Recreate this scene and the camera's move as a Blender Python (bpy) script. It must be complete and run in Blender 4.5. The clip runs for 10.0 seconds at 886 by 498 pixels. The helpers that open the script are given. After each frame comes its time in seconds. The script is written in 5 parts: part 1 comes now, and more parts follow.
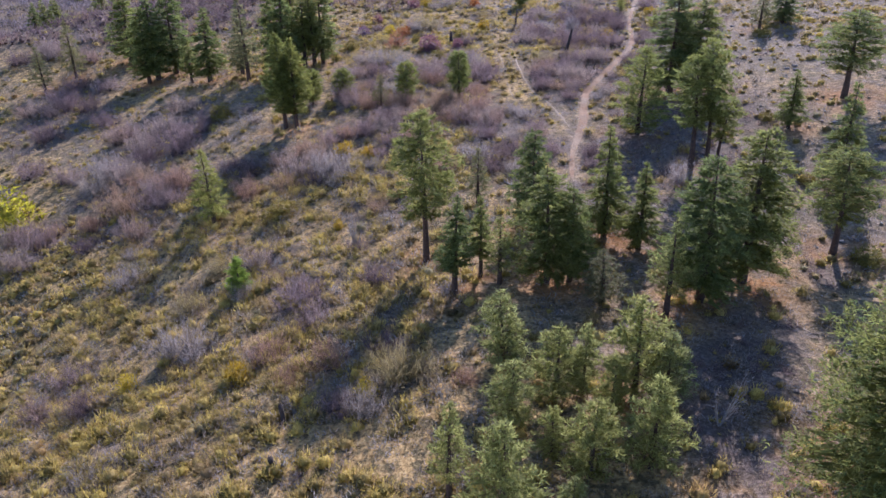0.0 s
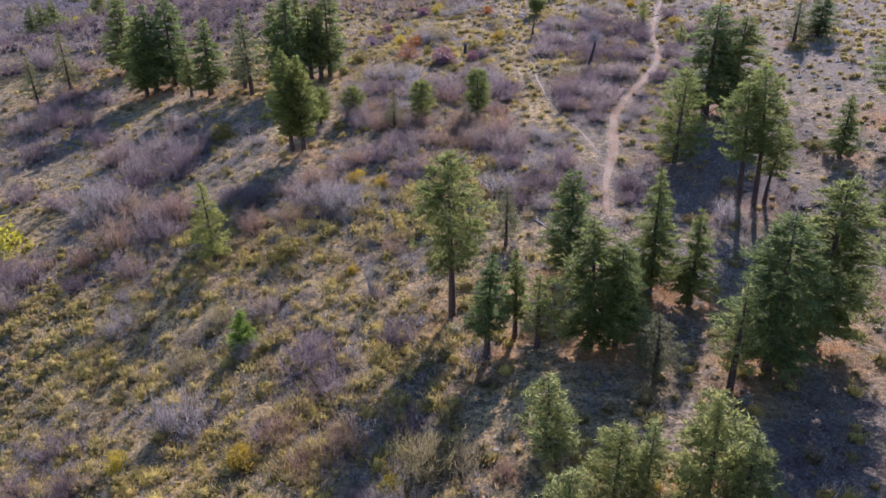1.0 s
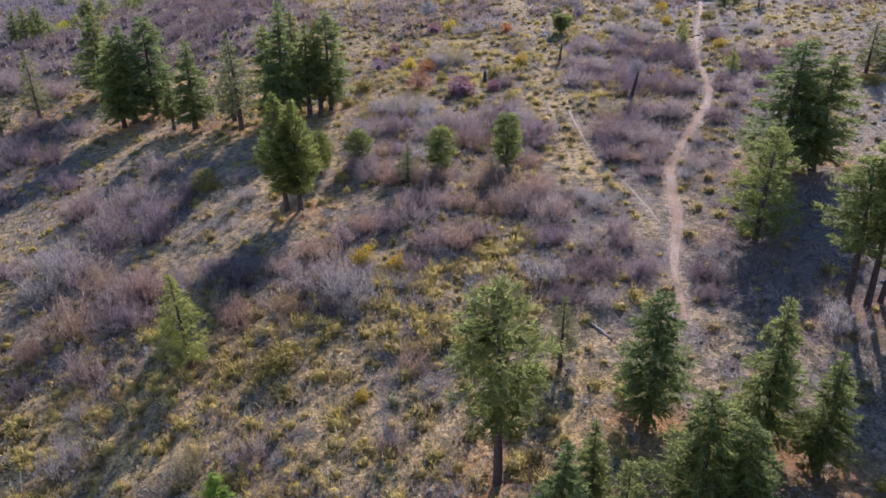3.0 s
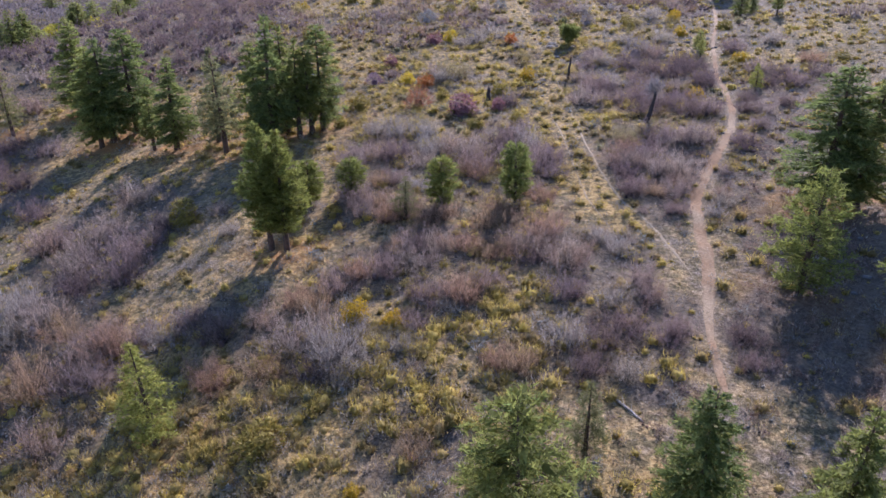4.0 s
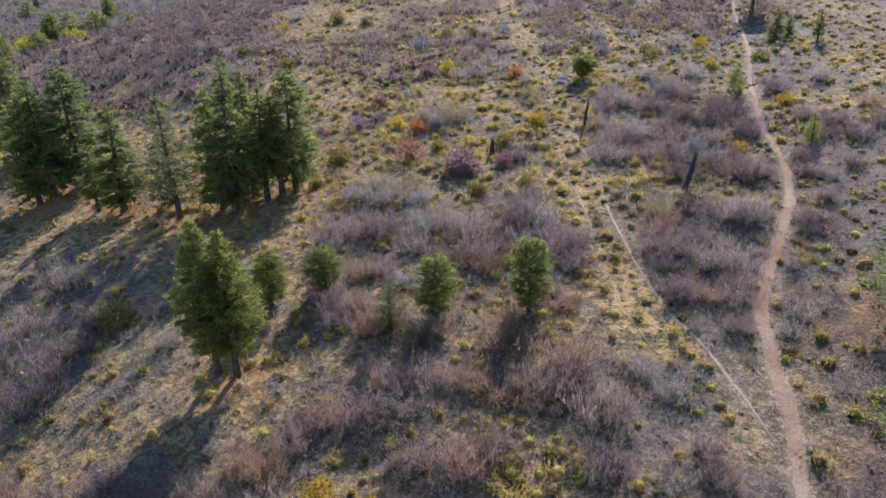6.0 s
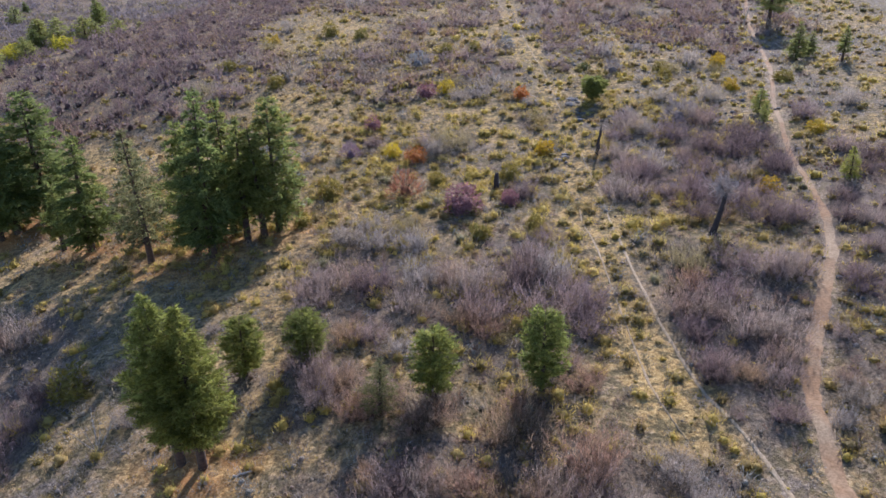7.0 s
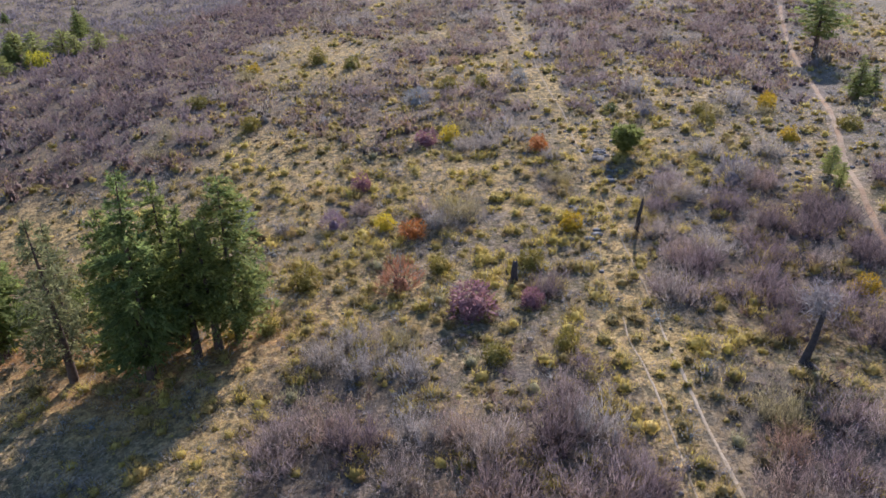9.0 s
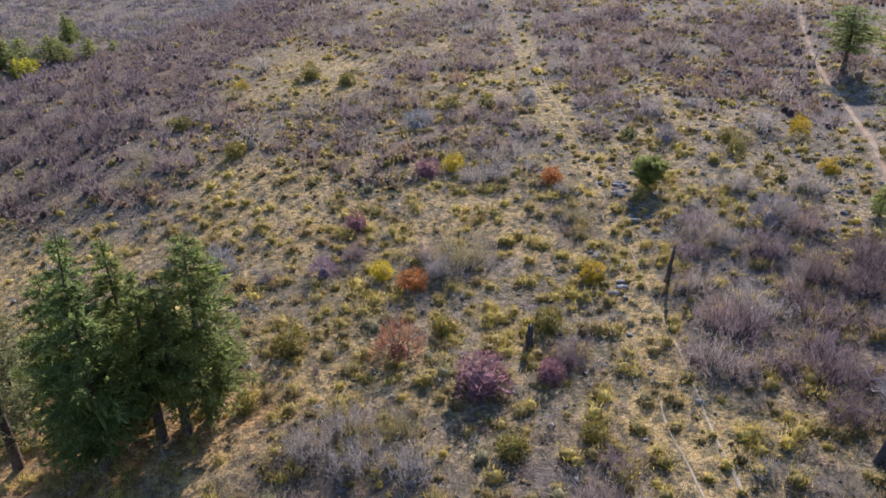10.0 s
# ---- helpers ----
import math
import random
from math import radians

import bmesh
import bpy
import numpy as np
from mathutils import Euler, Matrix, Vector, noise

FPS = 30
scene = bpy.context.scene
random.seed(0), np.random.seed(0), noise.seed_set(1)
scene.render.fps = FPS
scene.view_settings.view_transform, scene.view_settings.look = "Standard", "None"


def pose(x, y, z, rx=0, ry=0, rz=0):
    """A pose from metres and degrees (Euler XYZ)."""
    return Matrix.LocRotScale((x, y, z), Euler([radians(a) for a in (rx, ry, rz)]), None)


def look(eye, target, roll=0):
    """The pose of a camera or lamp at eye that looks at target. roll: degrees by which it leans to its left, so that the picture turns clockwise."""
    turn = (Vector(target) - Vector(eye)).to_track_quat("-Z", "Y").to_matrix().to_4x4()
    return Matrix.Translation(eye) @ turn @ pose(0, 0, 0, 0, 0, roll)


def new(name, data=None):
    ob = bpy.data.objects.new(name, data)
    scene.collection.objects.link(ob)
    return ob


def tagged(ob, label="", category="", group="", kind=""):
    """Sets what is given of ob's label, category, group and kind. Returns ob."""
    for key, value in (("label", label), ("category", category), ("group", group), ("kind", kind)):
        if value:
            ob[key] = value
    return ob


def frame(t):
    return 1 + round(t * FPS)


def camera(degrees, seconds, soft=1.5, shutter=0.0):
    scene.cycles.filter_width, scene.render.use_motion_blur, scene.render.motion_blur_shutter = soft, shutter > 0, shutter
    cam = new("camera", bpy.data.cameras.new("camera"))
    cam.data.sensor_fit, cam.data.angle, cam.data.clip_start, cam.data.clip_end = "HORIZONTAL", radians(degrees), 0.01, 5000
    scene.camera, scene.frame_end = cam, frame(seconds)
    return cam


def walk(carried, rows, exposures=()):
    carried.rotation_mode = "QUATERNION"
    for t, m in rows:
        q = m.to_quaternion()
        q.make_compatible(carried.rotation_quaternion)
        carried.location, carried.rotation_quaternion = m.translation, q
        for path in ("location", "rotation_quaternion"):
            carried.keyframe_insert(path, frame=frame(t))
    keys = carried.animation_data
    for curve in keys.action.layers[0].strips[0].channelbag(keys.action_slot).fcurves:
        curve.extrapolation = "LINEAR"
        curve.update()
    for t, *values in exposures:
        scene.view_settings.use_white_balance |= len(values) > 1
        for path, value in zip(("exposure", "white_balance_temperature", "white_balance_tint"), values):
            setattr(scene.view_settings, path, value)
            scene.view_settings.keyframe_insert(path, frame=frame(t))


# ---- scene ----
cam = camera(60.0, 10.0, soft=1.5)
ROWS = [
    (0, 0.019, -0.007, 24.934, 62.975, 0.891, -0.462),
    (0.5, -0.860, 3.099, 25.240, 62.857, 0.865, -0.438),
    (1, -1.572, 6.336, 25.563, 62.747, 0.811, -0.386),
    (1.5, -2.180, 9.645, 25.837, 62.631, 0.753, -0.366),
    (2, -2.735, 13.052, 26.034, 62.524, 0.736, -0.411),
    (2.5, -3.157, 16.497, 26.119, 62.458, 0.777, -0.411),
    (4, -3.617, 26.852, 26.318, 62.278, 0.722, -0.561),
    (4.5, -3.547, 30.409, 26.444, 62.246, 0.721, -0.625),
    (5, -3.450, 34.014, 26.577, 62.227, 0.731, -0.669),
    (5.5, -3.357, 37.614, 26.757, 62.206, 0.739, -0.717),
    (7, -3.242, 48.225, 27.067, 62.313, 0.638, -0.855),
    (7.5, -3.214, 51.825, 27.049, 62.379, 0.617, -0.850),
    (8, -3.206, 55.374, 27.052, 62.436, 0.608, -0.852),
    (8.5, -3.270, 59.000, 27.099, 62.467, 0.595, -0.877),
    (9, -3.335, 62.630, 27.131, 62.485, 0.597, -0.901),
    (9.5, -3.423, 66.245, 27.141, 62.495, 0.567, -0.926),
    (10, -3.530, 69.861, 27.180, 62.509, 0.536, -0.941),
]
walk(cam, [(t, pose(x, y, z, rx, ry, rz)) for t, x, y, z, rx, ry, rz in ROWS],
     exposures=[(0.0, 0.67, 5620.0, 31.0), (4.0, 0.66, 5720.0, 27.5), (7.5, 0.62, 5950.0, 21.5), (10.0, 0.61, 5980.0, 21.5)])

# ---- light ----
SUN_HEIGHT, SUN_SIDE = 30.5, 18.0      # degrees above the horizon, and from +y towards +x
world = bpy.data.worlds.new("sky")
world.use_nodes = True
scene.world = world
sky = world.node_tree.nodes.new("ShaderNodeTexSky")
sky.sky_type, sky.sun_disc = "NISHITA", False
sky.sun_elevation, sky.sun_rotation = radians(SUN_HEIGHT), radians(SUN_SIDE)
sky.altitude, sky.air_density, sky.dust_density, sky.ozone_density = 1200, 1.4, 0.2, 3.5
world.node_tree.links.new(sky.outputs[0], world.node_tree.nodes["Background"].inputs["Color"])
world.node_tree.nodes["Background"].inputs["Strength"].default_value = 0.138
sun_lamp = bpy.data.lights.new("sun", "SUN")
sun_lamp.energy, sun_lamp.angle, sun_lamp.color = 5.9, radians(0.55), (1.0, 0.93, 0.83)
sun = new("sun", sun_lamp)
TO_SUN = Vector((math.sin(radians(SUN_SIDE)) * math.cos(radians(SUN_HEIGHT)), math.cos(radians(SUN_SIDE)) * math.cos(radians(SUN_HEIGHT)), math.sin(radians(SUN_HEIGHT))))
sun.matrix_world = look((0, 0, 80), Vector((0, 0, 80)) - TO_SUN)


# ---- the lie of the land ----
HUMPS = [(-22, 55), (0, 45), (20, 60), (-30, 80), (20, 95), (0, 75), (-12, 105), (12, 115), (-40, 112), (-26, 146), (12, 155), (42, 150), (-60, 112)]
HUMP_RISE = [-3.318, 1.699, -2.884, -0.456, -0.983, -0.699, -0.824, -1.508, -2.126, 0.286, 0.367, -1.705, -2.512]
SLOPE = [2.689, 1.029, -0.385, -0.588, -1.662, 0.551, 2.404, 0.157, 1.405]


def smooth(u):
    u = np.clip(u, 0, 1)
    return u * u * (3 - 2 * u)


def value_noise(x, y, seed):
    """Smooth noise between 0 and 1 on a unit lattice."""
    xi, yi = np.floor(x).astype(np.int64), np.floor(y).astype(np.int64)
    fx, fy = x - xi, y - yi
    fx, fy = fx * fx * (3 - 2 * fx), fy * fy * (3 - 2 * fy)

    def lattice(i, j):
        n = (i * 374761393 + j * 668265263 + seed * 974711) & 0x7FFFFFFF
        n = ((n ^ (n >> 13)) * 1274126177) & 0x7FFFFFFF
        return ((n ^ (n >> 16)) & 0xFFFF) / 65535.0

    a, b, c, d = lattice(xi, yi), lattice(xi + 1, yi), lattice(xi, yi + 1), lattice(xi + 1, yi + 1)
    return (a * (1 - fx) + b * fx) * (1 - fy) + (c * (1 - fx) + d * fx) * fy


def ground_z(x, y):
    """Height of the ground: a bench that falls to the left, a brow behind it, then a lower far slope and the plain."""
    x, y = np.asarray(x, float), np.asarray(y, float)
    left = np.logaddexp(0, -(np.maximum(x, -110) + 12) / 8)
    side, near = np.tanh(x / 25), np.tanh((y - 52) / 14)
    terms = (1, side, np.tanh((y - 80) / 25), np.tanh((y - 140) / 30), left, side * np.tanh((y - 90) / 30),
             near, near * np.tanh(x / 15), left * np.tanh((y - 90) / 30))
    z = sum(k * term for k, term in zip(SLOPE, terms))
    for (a, b), rise in zip(HUMPS, HUMP_RISE):
        z = z + rise * np.exp(-((x - a) ** 2 + (y - b) ** 2) / 648)
    brow = -61 + 0.4 * (np.minimum(y, 330) - 150)
    z = z - 21 * smooth((brow - x) / 26) * smooth((y - 128) / 24)
    far = np.hypot(x + 3, y - 70)
    z = z + 9 * (value_noise(x / 55, y / 55, 3) - 0.5) * smooth((far - 170) / 80)
    z = z - 45 * smooth((far - 330) / 130)
    tussocks = 0.16 + 0.3 * smooth((4 - x) / 14) * smooth((80 - y) / 20)
    return z + 0.4 * (value_noise(x / 4.1, y / 4.1, 5) - 0.5) + tussocks * (value_noise(x / 1.35, y / 1.35, 6) - 0.5)


def gz(x, y):
    return float(ground_z(np.array([x]), np.array([y]))[0])


TRAIL = [(53.4, 192.4), (45.9, 172.3), (41.1, 157.2), (34.9, 135.2), (29.7, 120.2), (26.4, 108.8), (25.1, 101.9), (23.6, 95.4), (21.8, 91.0), (18.9, 85.5), (16.4, 80.9), (15.1, 78.0), (14.5, 75.3), (13.9, 72.9), (13.8, 71.1), (12.3, 65.9), (11.1, 61.5), (10.4, 56.7), (10.7, 58.0)]
PATH_LONG = [(7.9, 202.0), (7.3, 176.2), (8.7, 159.7), (8.5, 146.3), (9.3, 132.7), (9.2, 128.1), (9.4, 121.2), (9.6, 116.2), (9.5, 108.6), (9.6, 103.0), (9.3, 98.5), (9.2, 93.8), (9.3, 86.6), (9.6, 82.1), (10.0, 78.4), (10.9, 75.5), (11.6, 71.9), (12.1, 66.7)]
PATH_SHORT = [(8.4, 113.4), (7.5, 105.9), (7.5, 100.8), (7.3, 97.8), (7.5, 93.5), (7.5, 79.4), (8.4, 74.9)]


def sampled(points, step=0.5):
    """A smooth line through points, as an array."""
    p = np.array(points, float)
    p = np.vstack([2 * p[0] - p[1], p, 2 * p[-1] - p[-2]])
    line = []
    for a, b, c, d in zip(p, p[1:], p[2:], p[3:]):
        for u in np.arange(0, 1, step / max(np.linalg.norm(c - b), step)):
            line.append(0.5 * (2 * b + (c - a) * u + (2 * a - 5 * b + 4 * c - d) * u * u + (3 * b - a - 3 * c + d) * u ** 3))
    return np.array(line)


WAYS = [(sampled(TRAIL), 0.36), (sampled(PATH_LONG), 0.12), (sampled(PATH_SHORT), 0.08)]


def way_gap(x, y):
    """Distance to the edge of the nearest trail."""
    gap = np.full(np.shape(x), 1e3)
    for line, half in WAYS:
        for px, py in line[::2]:
            gap = np.minimum(gap, np.hypot(x - px, y - py) - half)
    return gap


# ---- materials ----
def nodes_of(name):
    m = bpy.data.materials.new(name)
    m.use_nodes = True
    t = m.node_tree
    return m, t, t.nodes["Principled BSDF"], t.nodes["Material Output"]


def ramp(t, fac, stops):
    r = t.nodes.new("ShaderNodeValToRGB")
    while len(r.color_ramp.elements) < len(stops):
        r.color_ramp.elements.new(0.5)
    for e, (at, c) in zip(r.color_ramp.elements, stops):
        e.position, e.color = at, (*c, 1)
    t.links.new(fac, r.inputs[0])
    return r.outputs[0]


def noise_of(t, scale, detail=4, rough=0.6, kind="Object"):
    c = t.nodes.new("ShaderNodeTexCoord")
    n = t.nodes.new("ShaderNodeTexNoise")
    n.inputs["Scale"].default_value, n.inputs["Detail"].default_value, n.inputs["Roughness"].default_value = scale, detail, rough
    t.links.new(c.outputs[kind], n.inputs["Vector"])
    return n.outputs["Fac"]


def blend(t, fac, a, b, how="MIX"):
    m = t.nodes.new("ShaderNodeMix")
    m.data_type, m.blend_type = "RGBA", how
    for socket, value in ((m.inputs[0], fac), (m.inputs[6], a), (m.inputs[7], b)):
        if isinstance(value, (int, float)):
            socket.default_value = value
        elif isinstance(value, tuple):
            socket.default_value = (*value, 1)
        else:
            t.links.new(value, socket)
    return m.outputs[2]


def maths(t, how, a, b):
    m = t.nodes.new("ShaderNodeMath")
    m.operation, m.use_clamp = how, False
    for socket, value in zip(m.inputs, (a, b)):
        if isinstance(value, (int, float)):
            socket.default_value = value
        else:
            t.links.new(value, socket)
    return m.outputs[0]


def attribute(t, name):
    a = t.nodes.new("ShaderNodeAttribute")
    a.attribute_name = name
    return a.outputs["Fac"]


def bump(t, bsdf, height, strength, distance):
    b = t.nodes.new("ShaderNodeBump")
    b.inputs["Strength"].default_value, b.inputs["Distance"].default_value = strength, distance
    t.links.new(height, b.inputs["Height"])
    t.links.new(b.outputs[0], bsdf.inputs["Normal"])


def tone_of(t):
    """A number between 0 and 1 for each plant."""
    info = t.nodes.new("ShaderNodeObjectInfo")
    return maths(t, "FRACT", maths(t, "ADD", attribute(t, "tone"), info.outputs["Random"]), 0)


def plant(name, stops, see_through=0.35, spread=0.3, rough=0.7, own=True):
    """Leaves or twigs: the colour varies from plant to plant and from leaf to leaf, and light comes through."""
    m, t, bsdf, end = nodes_of(name)
    colour = ramp(t, tone_of(t) if own else attribute(t, "tone"), stops)
    geo = t.nodes.new("ShaderNodeNewGeometry")
    shade = t.nodes.new("ShaderNodeHueSaturation")
    t.links.new(colour, shade.inputs["Color"])
    t.links.new(maths(t, "ADD", maths(t, "MULTIPLY", geo.outputs["Random Per Island"], 2 * spread), 1 - spread), shade.inputs["Value"])
    t.links.new(shade.outputs[0], bsdf.inputs["Base Color"])
    bsdf.inputs["Roughness"].default_value = rough
    bsdf.inputs["Specular IOR Level"].default_value = 0.25
    grain = noise_of(t, 14, 3, 0.7)
    mottle = t.nodes.new("ShaderNodeMix")
    mottle.data_type, mottle.blend_type = "RGBA", "MULTIPLY"
    mottle.inputs[0].default_value = 1.0
    t.links.new(shade.outputs[0], mottle.inputs[6])
    t.links.new(ramp(t, grain, [(0.35, (0.45, 0.45, 0.45)), (0.6, (1.1, 1.1, 1.1))]), mottle.inputs[7])
    t.links.new(mottle.outputs[2], bsdf.inputs["Base Color"])
    bump(t, bsdf, grain, 0.6, 0.08)
    if see_through:
        tr = t.nodes.new("ShaderNodeBsdfTranslucent")
        t.links.new(shade.outputs[0], tr.inputs["Color"])
        mix = t.nodes.new("ShaderNodeMixShader")
        mix.inputs[0].default_value = see_through
        t.links.new(bsdf.outputs[0], mix.inputs[1])
        t.links.new(tr.outputs[0], mix.inputs[2])
        t.links.new(mix.outputs[0], end.inputs["Surface"])
    return m


def bark(name, dark, light, scale=6):
    m, t, bsdf, end = nodes_of(name)
    n = noise_of(t, scale, 6)
    t.links.new(ramp(t, n, [(0.3, dark), (0.7, light)]), bsdf.inputs["Base Color"])
    bsdf.inputs["Roughness"].default_value = 0.9
    bump(t, bsdf, n, 0.6, 0.05)
    return m


def ground_material():
    m, t, bsdf, end = nodes_of("dry_hillside")
    big, mid, fine = noise_of(t, 0.06, 5, 0.6), noise_of(t, 0.55, 6, 0.65), noise_of(t, 5.0, 6, 0.7)
    soil = ramp(t, fine, [(0.32, (0.066, 0.055, 0.044)), (0.5, (0.17, 0.14, 0.11)), (0.68, (0.335, 0.284, 0.232))])
    straw = ramp(t, fine, [(0.32, (0.13, 0.085, 0.04)), (0.5, (0.4, 0.275, 0.115)), (0.68, (0.6, 0.45, 0.215))])
    base = blend(t, ramp(t, maths(t, "ADD", maths(t, "MULTIPLY", mid, 0.6), maths(t, "MULTIPLY", attribute(t, "straw"), 0.5)), [(0.42, (0, 0, 0)), (0.62, (1, 1, 1))]), soil, straw)
    clump = noise_of(t, 1.7, 4, 0.62)
    base = blend(t, ramp(t, clump, [(0.44, (0.9, 0.9, 0.9)), (0.54, (0, 0, 0))]), base, ramp(t, fine, [(0.35, (0.055, 0.048, 0.03)), (0.7, (0.2, 0.165, 0.085))]))
    moss = blend(t, ramp(t, big, [(0.5, (0, 0, 0)), (0.7, (0.37, 0.37, 0.37))]), base, (0.126, 0.111, 0.0518))
    needles = ramp(t, fine, [(0.3, (0.19, 0.085, 0.033)), (0.6, (0.38, 0.2, 0.08)), (0.8, (0.407, 0.266, 0.133))])
    edge = maths(t, "MULTIPLY", attribute(t, "duff"), ramp(t, mid, [(0.35, (0.111, 0.111, 0.111)), (0.6, (1, 1, 1))]))
    with_needles = blend(t, edge, moss, needles)
    # darker grey-brown in the thickets, on the brow and on the far slopes
    with_needles = blend(t, maths(t, "MULTIPLY", attribute(t, "bed"), 0.8), with_needles, ramp(t, fine, [(0.3, (0.0518, 0.0444, 0.0407)), (0.6, (0.141, 0.118, 0.107)), (0.8, (0.222, 0.2, 0.185))]))
    bare = ramp(t, fine, [(0.3, (0.2, 0.141, 0.0962)), (0.6, (0.355, 0.274, 0.2)), (0.8, (0.429, 0.355, 0.281))])
    t.links.new(blend(t, attribute(t, "bare"), with_needles, bare), bsdf.inputs["Base Color"])
    bsdf.inputs["Roughness"].default_value = 0.95
    bsdf.inputs["Specular IOR Level"].default_value = 0.1
    bump(t, bsdf, maths(t, "ADD", fine, clump), 0.8, 0.2)
    return m


def dirt_material(name, tints):
    m, t, bsdf, end = nodes_of(name)
    fine, mid = noise_of(t, 7, 6, 0.7), ramp(t, noise_of(t, 0.22, 4), [(0.42, (0, 0, 0)), (0.58, (1, 1, 1))])
    colour = blend(t, mid, ramp(t, fine, [(0.3, tints[0]), (0.7, tints[1])]), ramp(t, fine, [(0.3, tints[2]), (0.7, tints[3])]))
    t.links.new(colour, bsdf.inputs["Base Color"])
    bsdf.inputs["Roughness"].default_value = 0.95
    bsdf.inputs["Specular IOR Level"].default_value = 0.1
    bump(t, bsdf, fine, 0.5, 0.04)
    return m


GROUND = ground_material()
TRAIL_DIRT = dirt_material("trodden_dirt", [(0.155, 0.094, 0.055), (0.345, 0.228, 0.138), (0.185, 0.136, 0.088), (0.385, 0.298, 0.205)])
PATH_DIRT = dirt_material("path_dust", [(0.19, 0.143, 0.088), (0.4, 0.318, 0.21), (0.24, 0.19, 0.13), (0.45, 0.372, 0.268)])
NEEDLES = {
    "dark": plant("dark_needles", [(0.0, (0.162, 0.212, 0.072)), (0.5, (0.215, 0.25, 0.07)), (1.0, (0.24, 0.255, 0.074))], 0.6, 0.4),
    "cedar": plant("cedar_sprays", [(0.0, (0.195, 0.232, 0.066)), (1.0, (0.255, 0.268, 0.064))], 0.62, 0.4),
    "fresh": plant("fresh_needles", [(0.0, (0.278, 0.3, 0.1)), (0.5, (0.315, 0.326, 0.1)), (1.0, (0.245, 0.28, 0.122))], 0.6, 0.4),
    "pale": plant("yellowing_needles", [(0.0, (0.3, 0.315, 0.075)), (0.5, (0.34, 0.34, 0.08)), (1.0, (0.27, 0.3, 0.09))], 0.58, 0.4),
    "dull": plant("dull_needles", [(0.0, (0.195, 0.198, 0.090)), (0.5, (0.225, 0.217, 0.090)), (1.0, (0.175, 0.184, 0.090))], 0.55, 0.4),
    "bright": plant("bright_needles", [(0.0, (0.226, 0.330, 0.043)), (1.0, (0.262, 0.353, 0.065))], 0.5, 0.3),
}
BARK = bark("pine_bark", (0.025, 0.018, 0.015), (0.115, 0.068, 0.048))
DEAD_WOOD = bark("weathered_wood", (0.16, 0.14, 0.13), (0.42, 0.39, 0.36), 9)
CHAR = bark("charred_wood", (0.014, 0.012, 0.012), (0.075, 0.055, 0.05), 9)
ROCK = bark("grey_rock", (0.06, 0.058, 0.062), (0.2, 0.195, 0.195), 3)
TWIGS = {
    "mauve": plant("mauve_twigs", [(0.0, (0.224, 0.163, 0.153)), (0.25, (0.288, 0.225, 0.206)), (0.45, (0.323, 0.268, 0.225)), (0.6, (0.284, 0.202, 0.162)), (0.8, (0.245, 0.191, 0.191)), (1.0, (0.194, 0.139, 0.142))], 0.45, 0.68),
    "dark": plant("dark_twigs", [(0.0, (0.155, 0.114, 0.114)), (0.5, (0.202, 0.150, 0.138)), (1.0, (0.163, 0.122, 0.133))], 0.4, 0.68),
    "grey": plant("ashen_twigs", [(0.0, (0.344, 0.301, 0.249)), (0.5, (0.301, 0.260, 0.225)), (1.0, (0.310, 0.284, 0.273))], 0.45, 0.68),
    "brown": plant("russet_twigs", [(0.0, (0.327, 0.206, 0.138)), (0.5, (0.297, 0.196, 0.148)), (1.0, (0.335, 0.241, 0.150))], 0.45, 0.68),
    "drab": plant("drab_twigs", [(0.0, (0.292, 0.241, 0.112)), (0.5, (0.275, 0.232, 0.129)), (1.0, (0.310, 0.258, 0.133))], 0.45, 0.68),
}
THICKET_TWIGS = plant("thicket_twigs", [(0.0, (0.284, 0.262, 0.241)), (0.2, (0.297, 0.256, 0.211)), (0.36, (0.280, 0.219, 0.155)), (0.48, (0.245, 0.191, 0.172)), (0.62, (0.245, 0.159, 0.120)), (0.78, (0.202, 0.150, 0.144)), (1.0, (0.142, 0.105, 0.112))], 0.4, 0.65, own=False)
LEAVES = {
    "olive": plant("olive_leaves", [(0.0, (0.204, 0.178, 0.0425)), (1.0, (0.272, 0.212, 0.0425))], 0.35),
    "gold": plant("golden_leaves", [(0.0, (0.408, 0.255, 0.017)), (1.0, (0.442, 0.306, 0.0255))], 0.4),
    "yellow": plant("yellow_leaves", [(0.0, (0.52, 0.4, 0.03)), (1.0, (0.56, 0.42, 0.04))], 0.45),
    "orange": plant("orange_leaves", [(0.0, (0.425, 0.145, 0.034)), (1.0, (0.391, 0.17, 0.0425))], 0.4),
    "redtwig": plant("rusty_twigs", [(0.0, (0.383, 0.17, 0.085)), (1.0, (0.357, 0.162, 0.0935))], 0.35),
    "pink": plant("pink_leaves", [(0.0, (0.29, 0.135, 0.15)), (1.0, (0.3, 0.165, 0.17))], 0.35),
    "mauve": plant("mauve_leaves", [(0.0, (0.264, 0.17, 0.23)), (1.0, (0.281, 0.187, 0.23))], 0.3),
    "blue": plant("blue_grey_leaves", [(0.0, (0.255, 0.264, 0.272)), (1.0, (0.289, 0.297, 0.297))], 0.25),
    "grey": plant("grey_twigs", [(0.0, (0.289, 0.246, 0.238)), (1.0, (0.306, 0.272, 0.264))], 0.25),
    "darkgreen": plant("dark_green_leaves", [(0.0, (0.085, 0.111, 0.034)), (1.0, (0.102, 0.119, 0.0425))], 0.35),
    "leafy": plant("yellow_green_leaves", [(0.0, (0.42, 0.39, 0.03)), (1.0, (0.44, 0.4, 0.04))], 0.5),
}
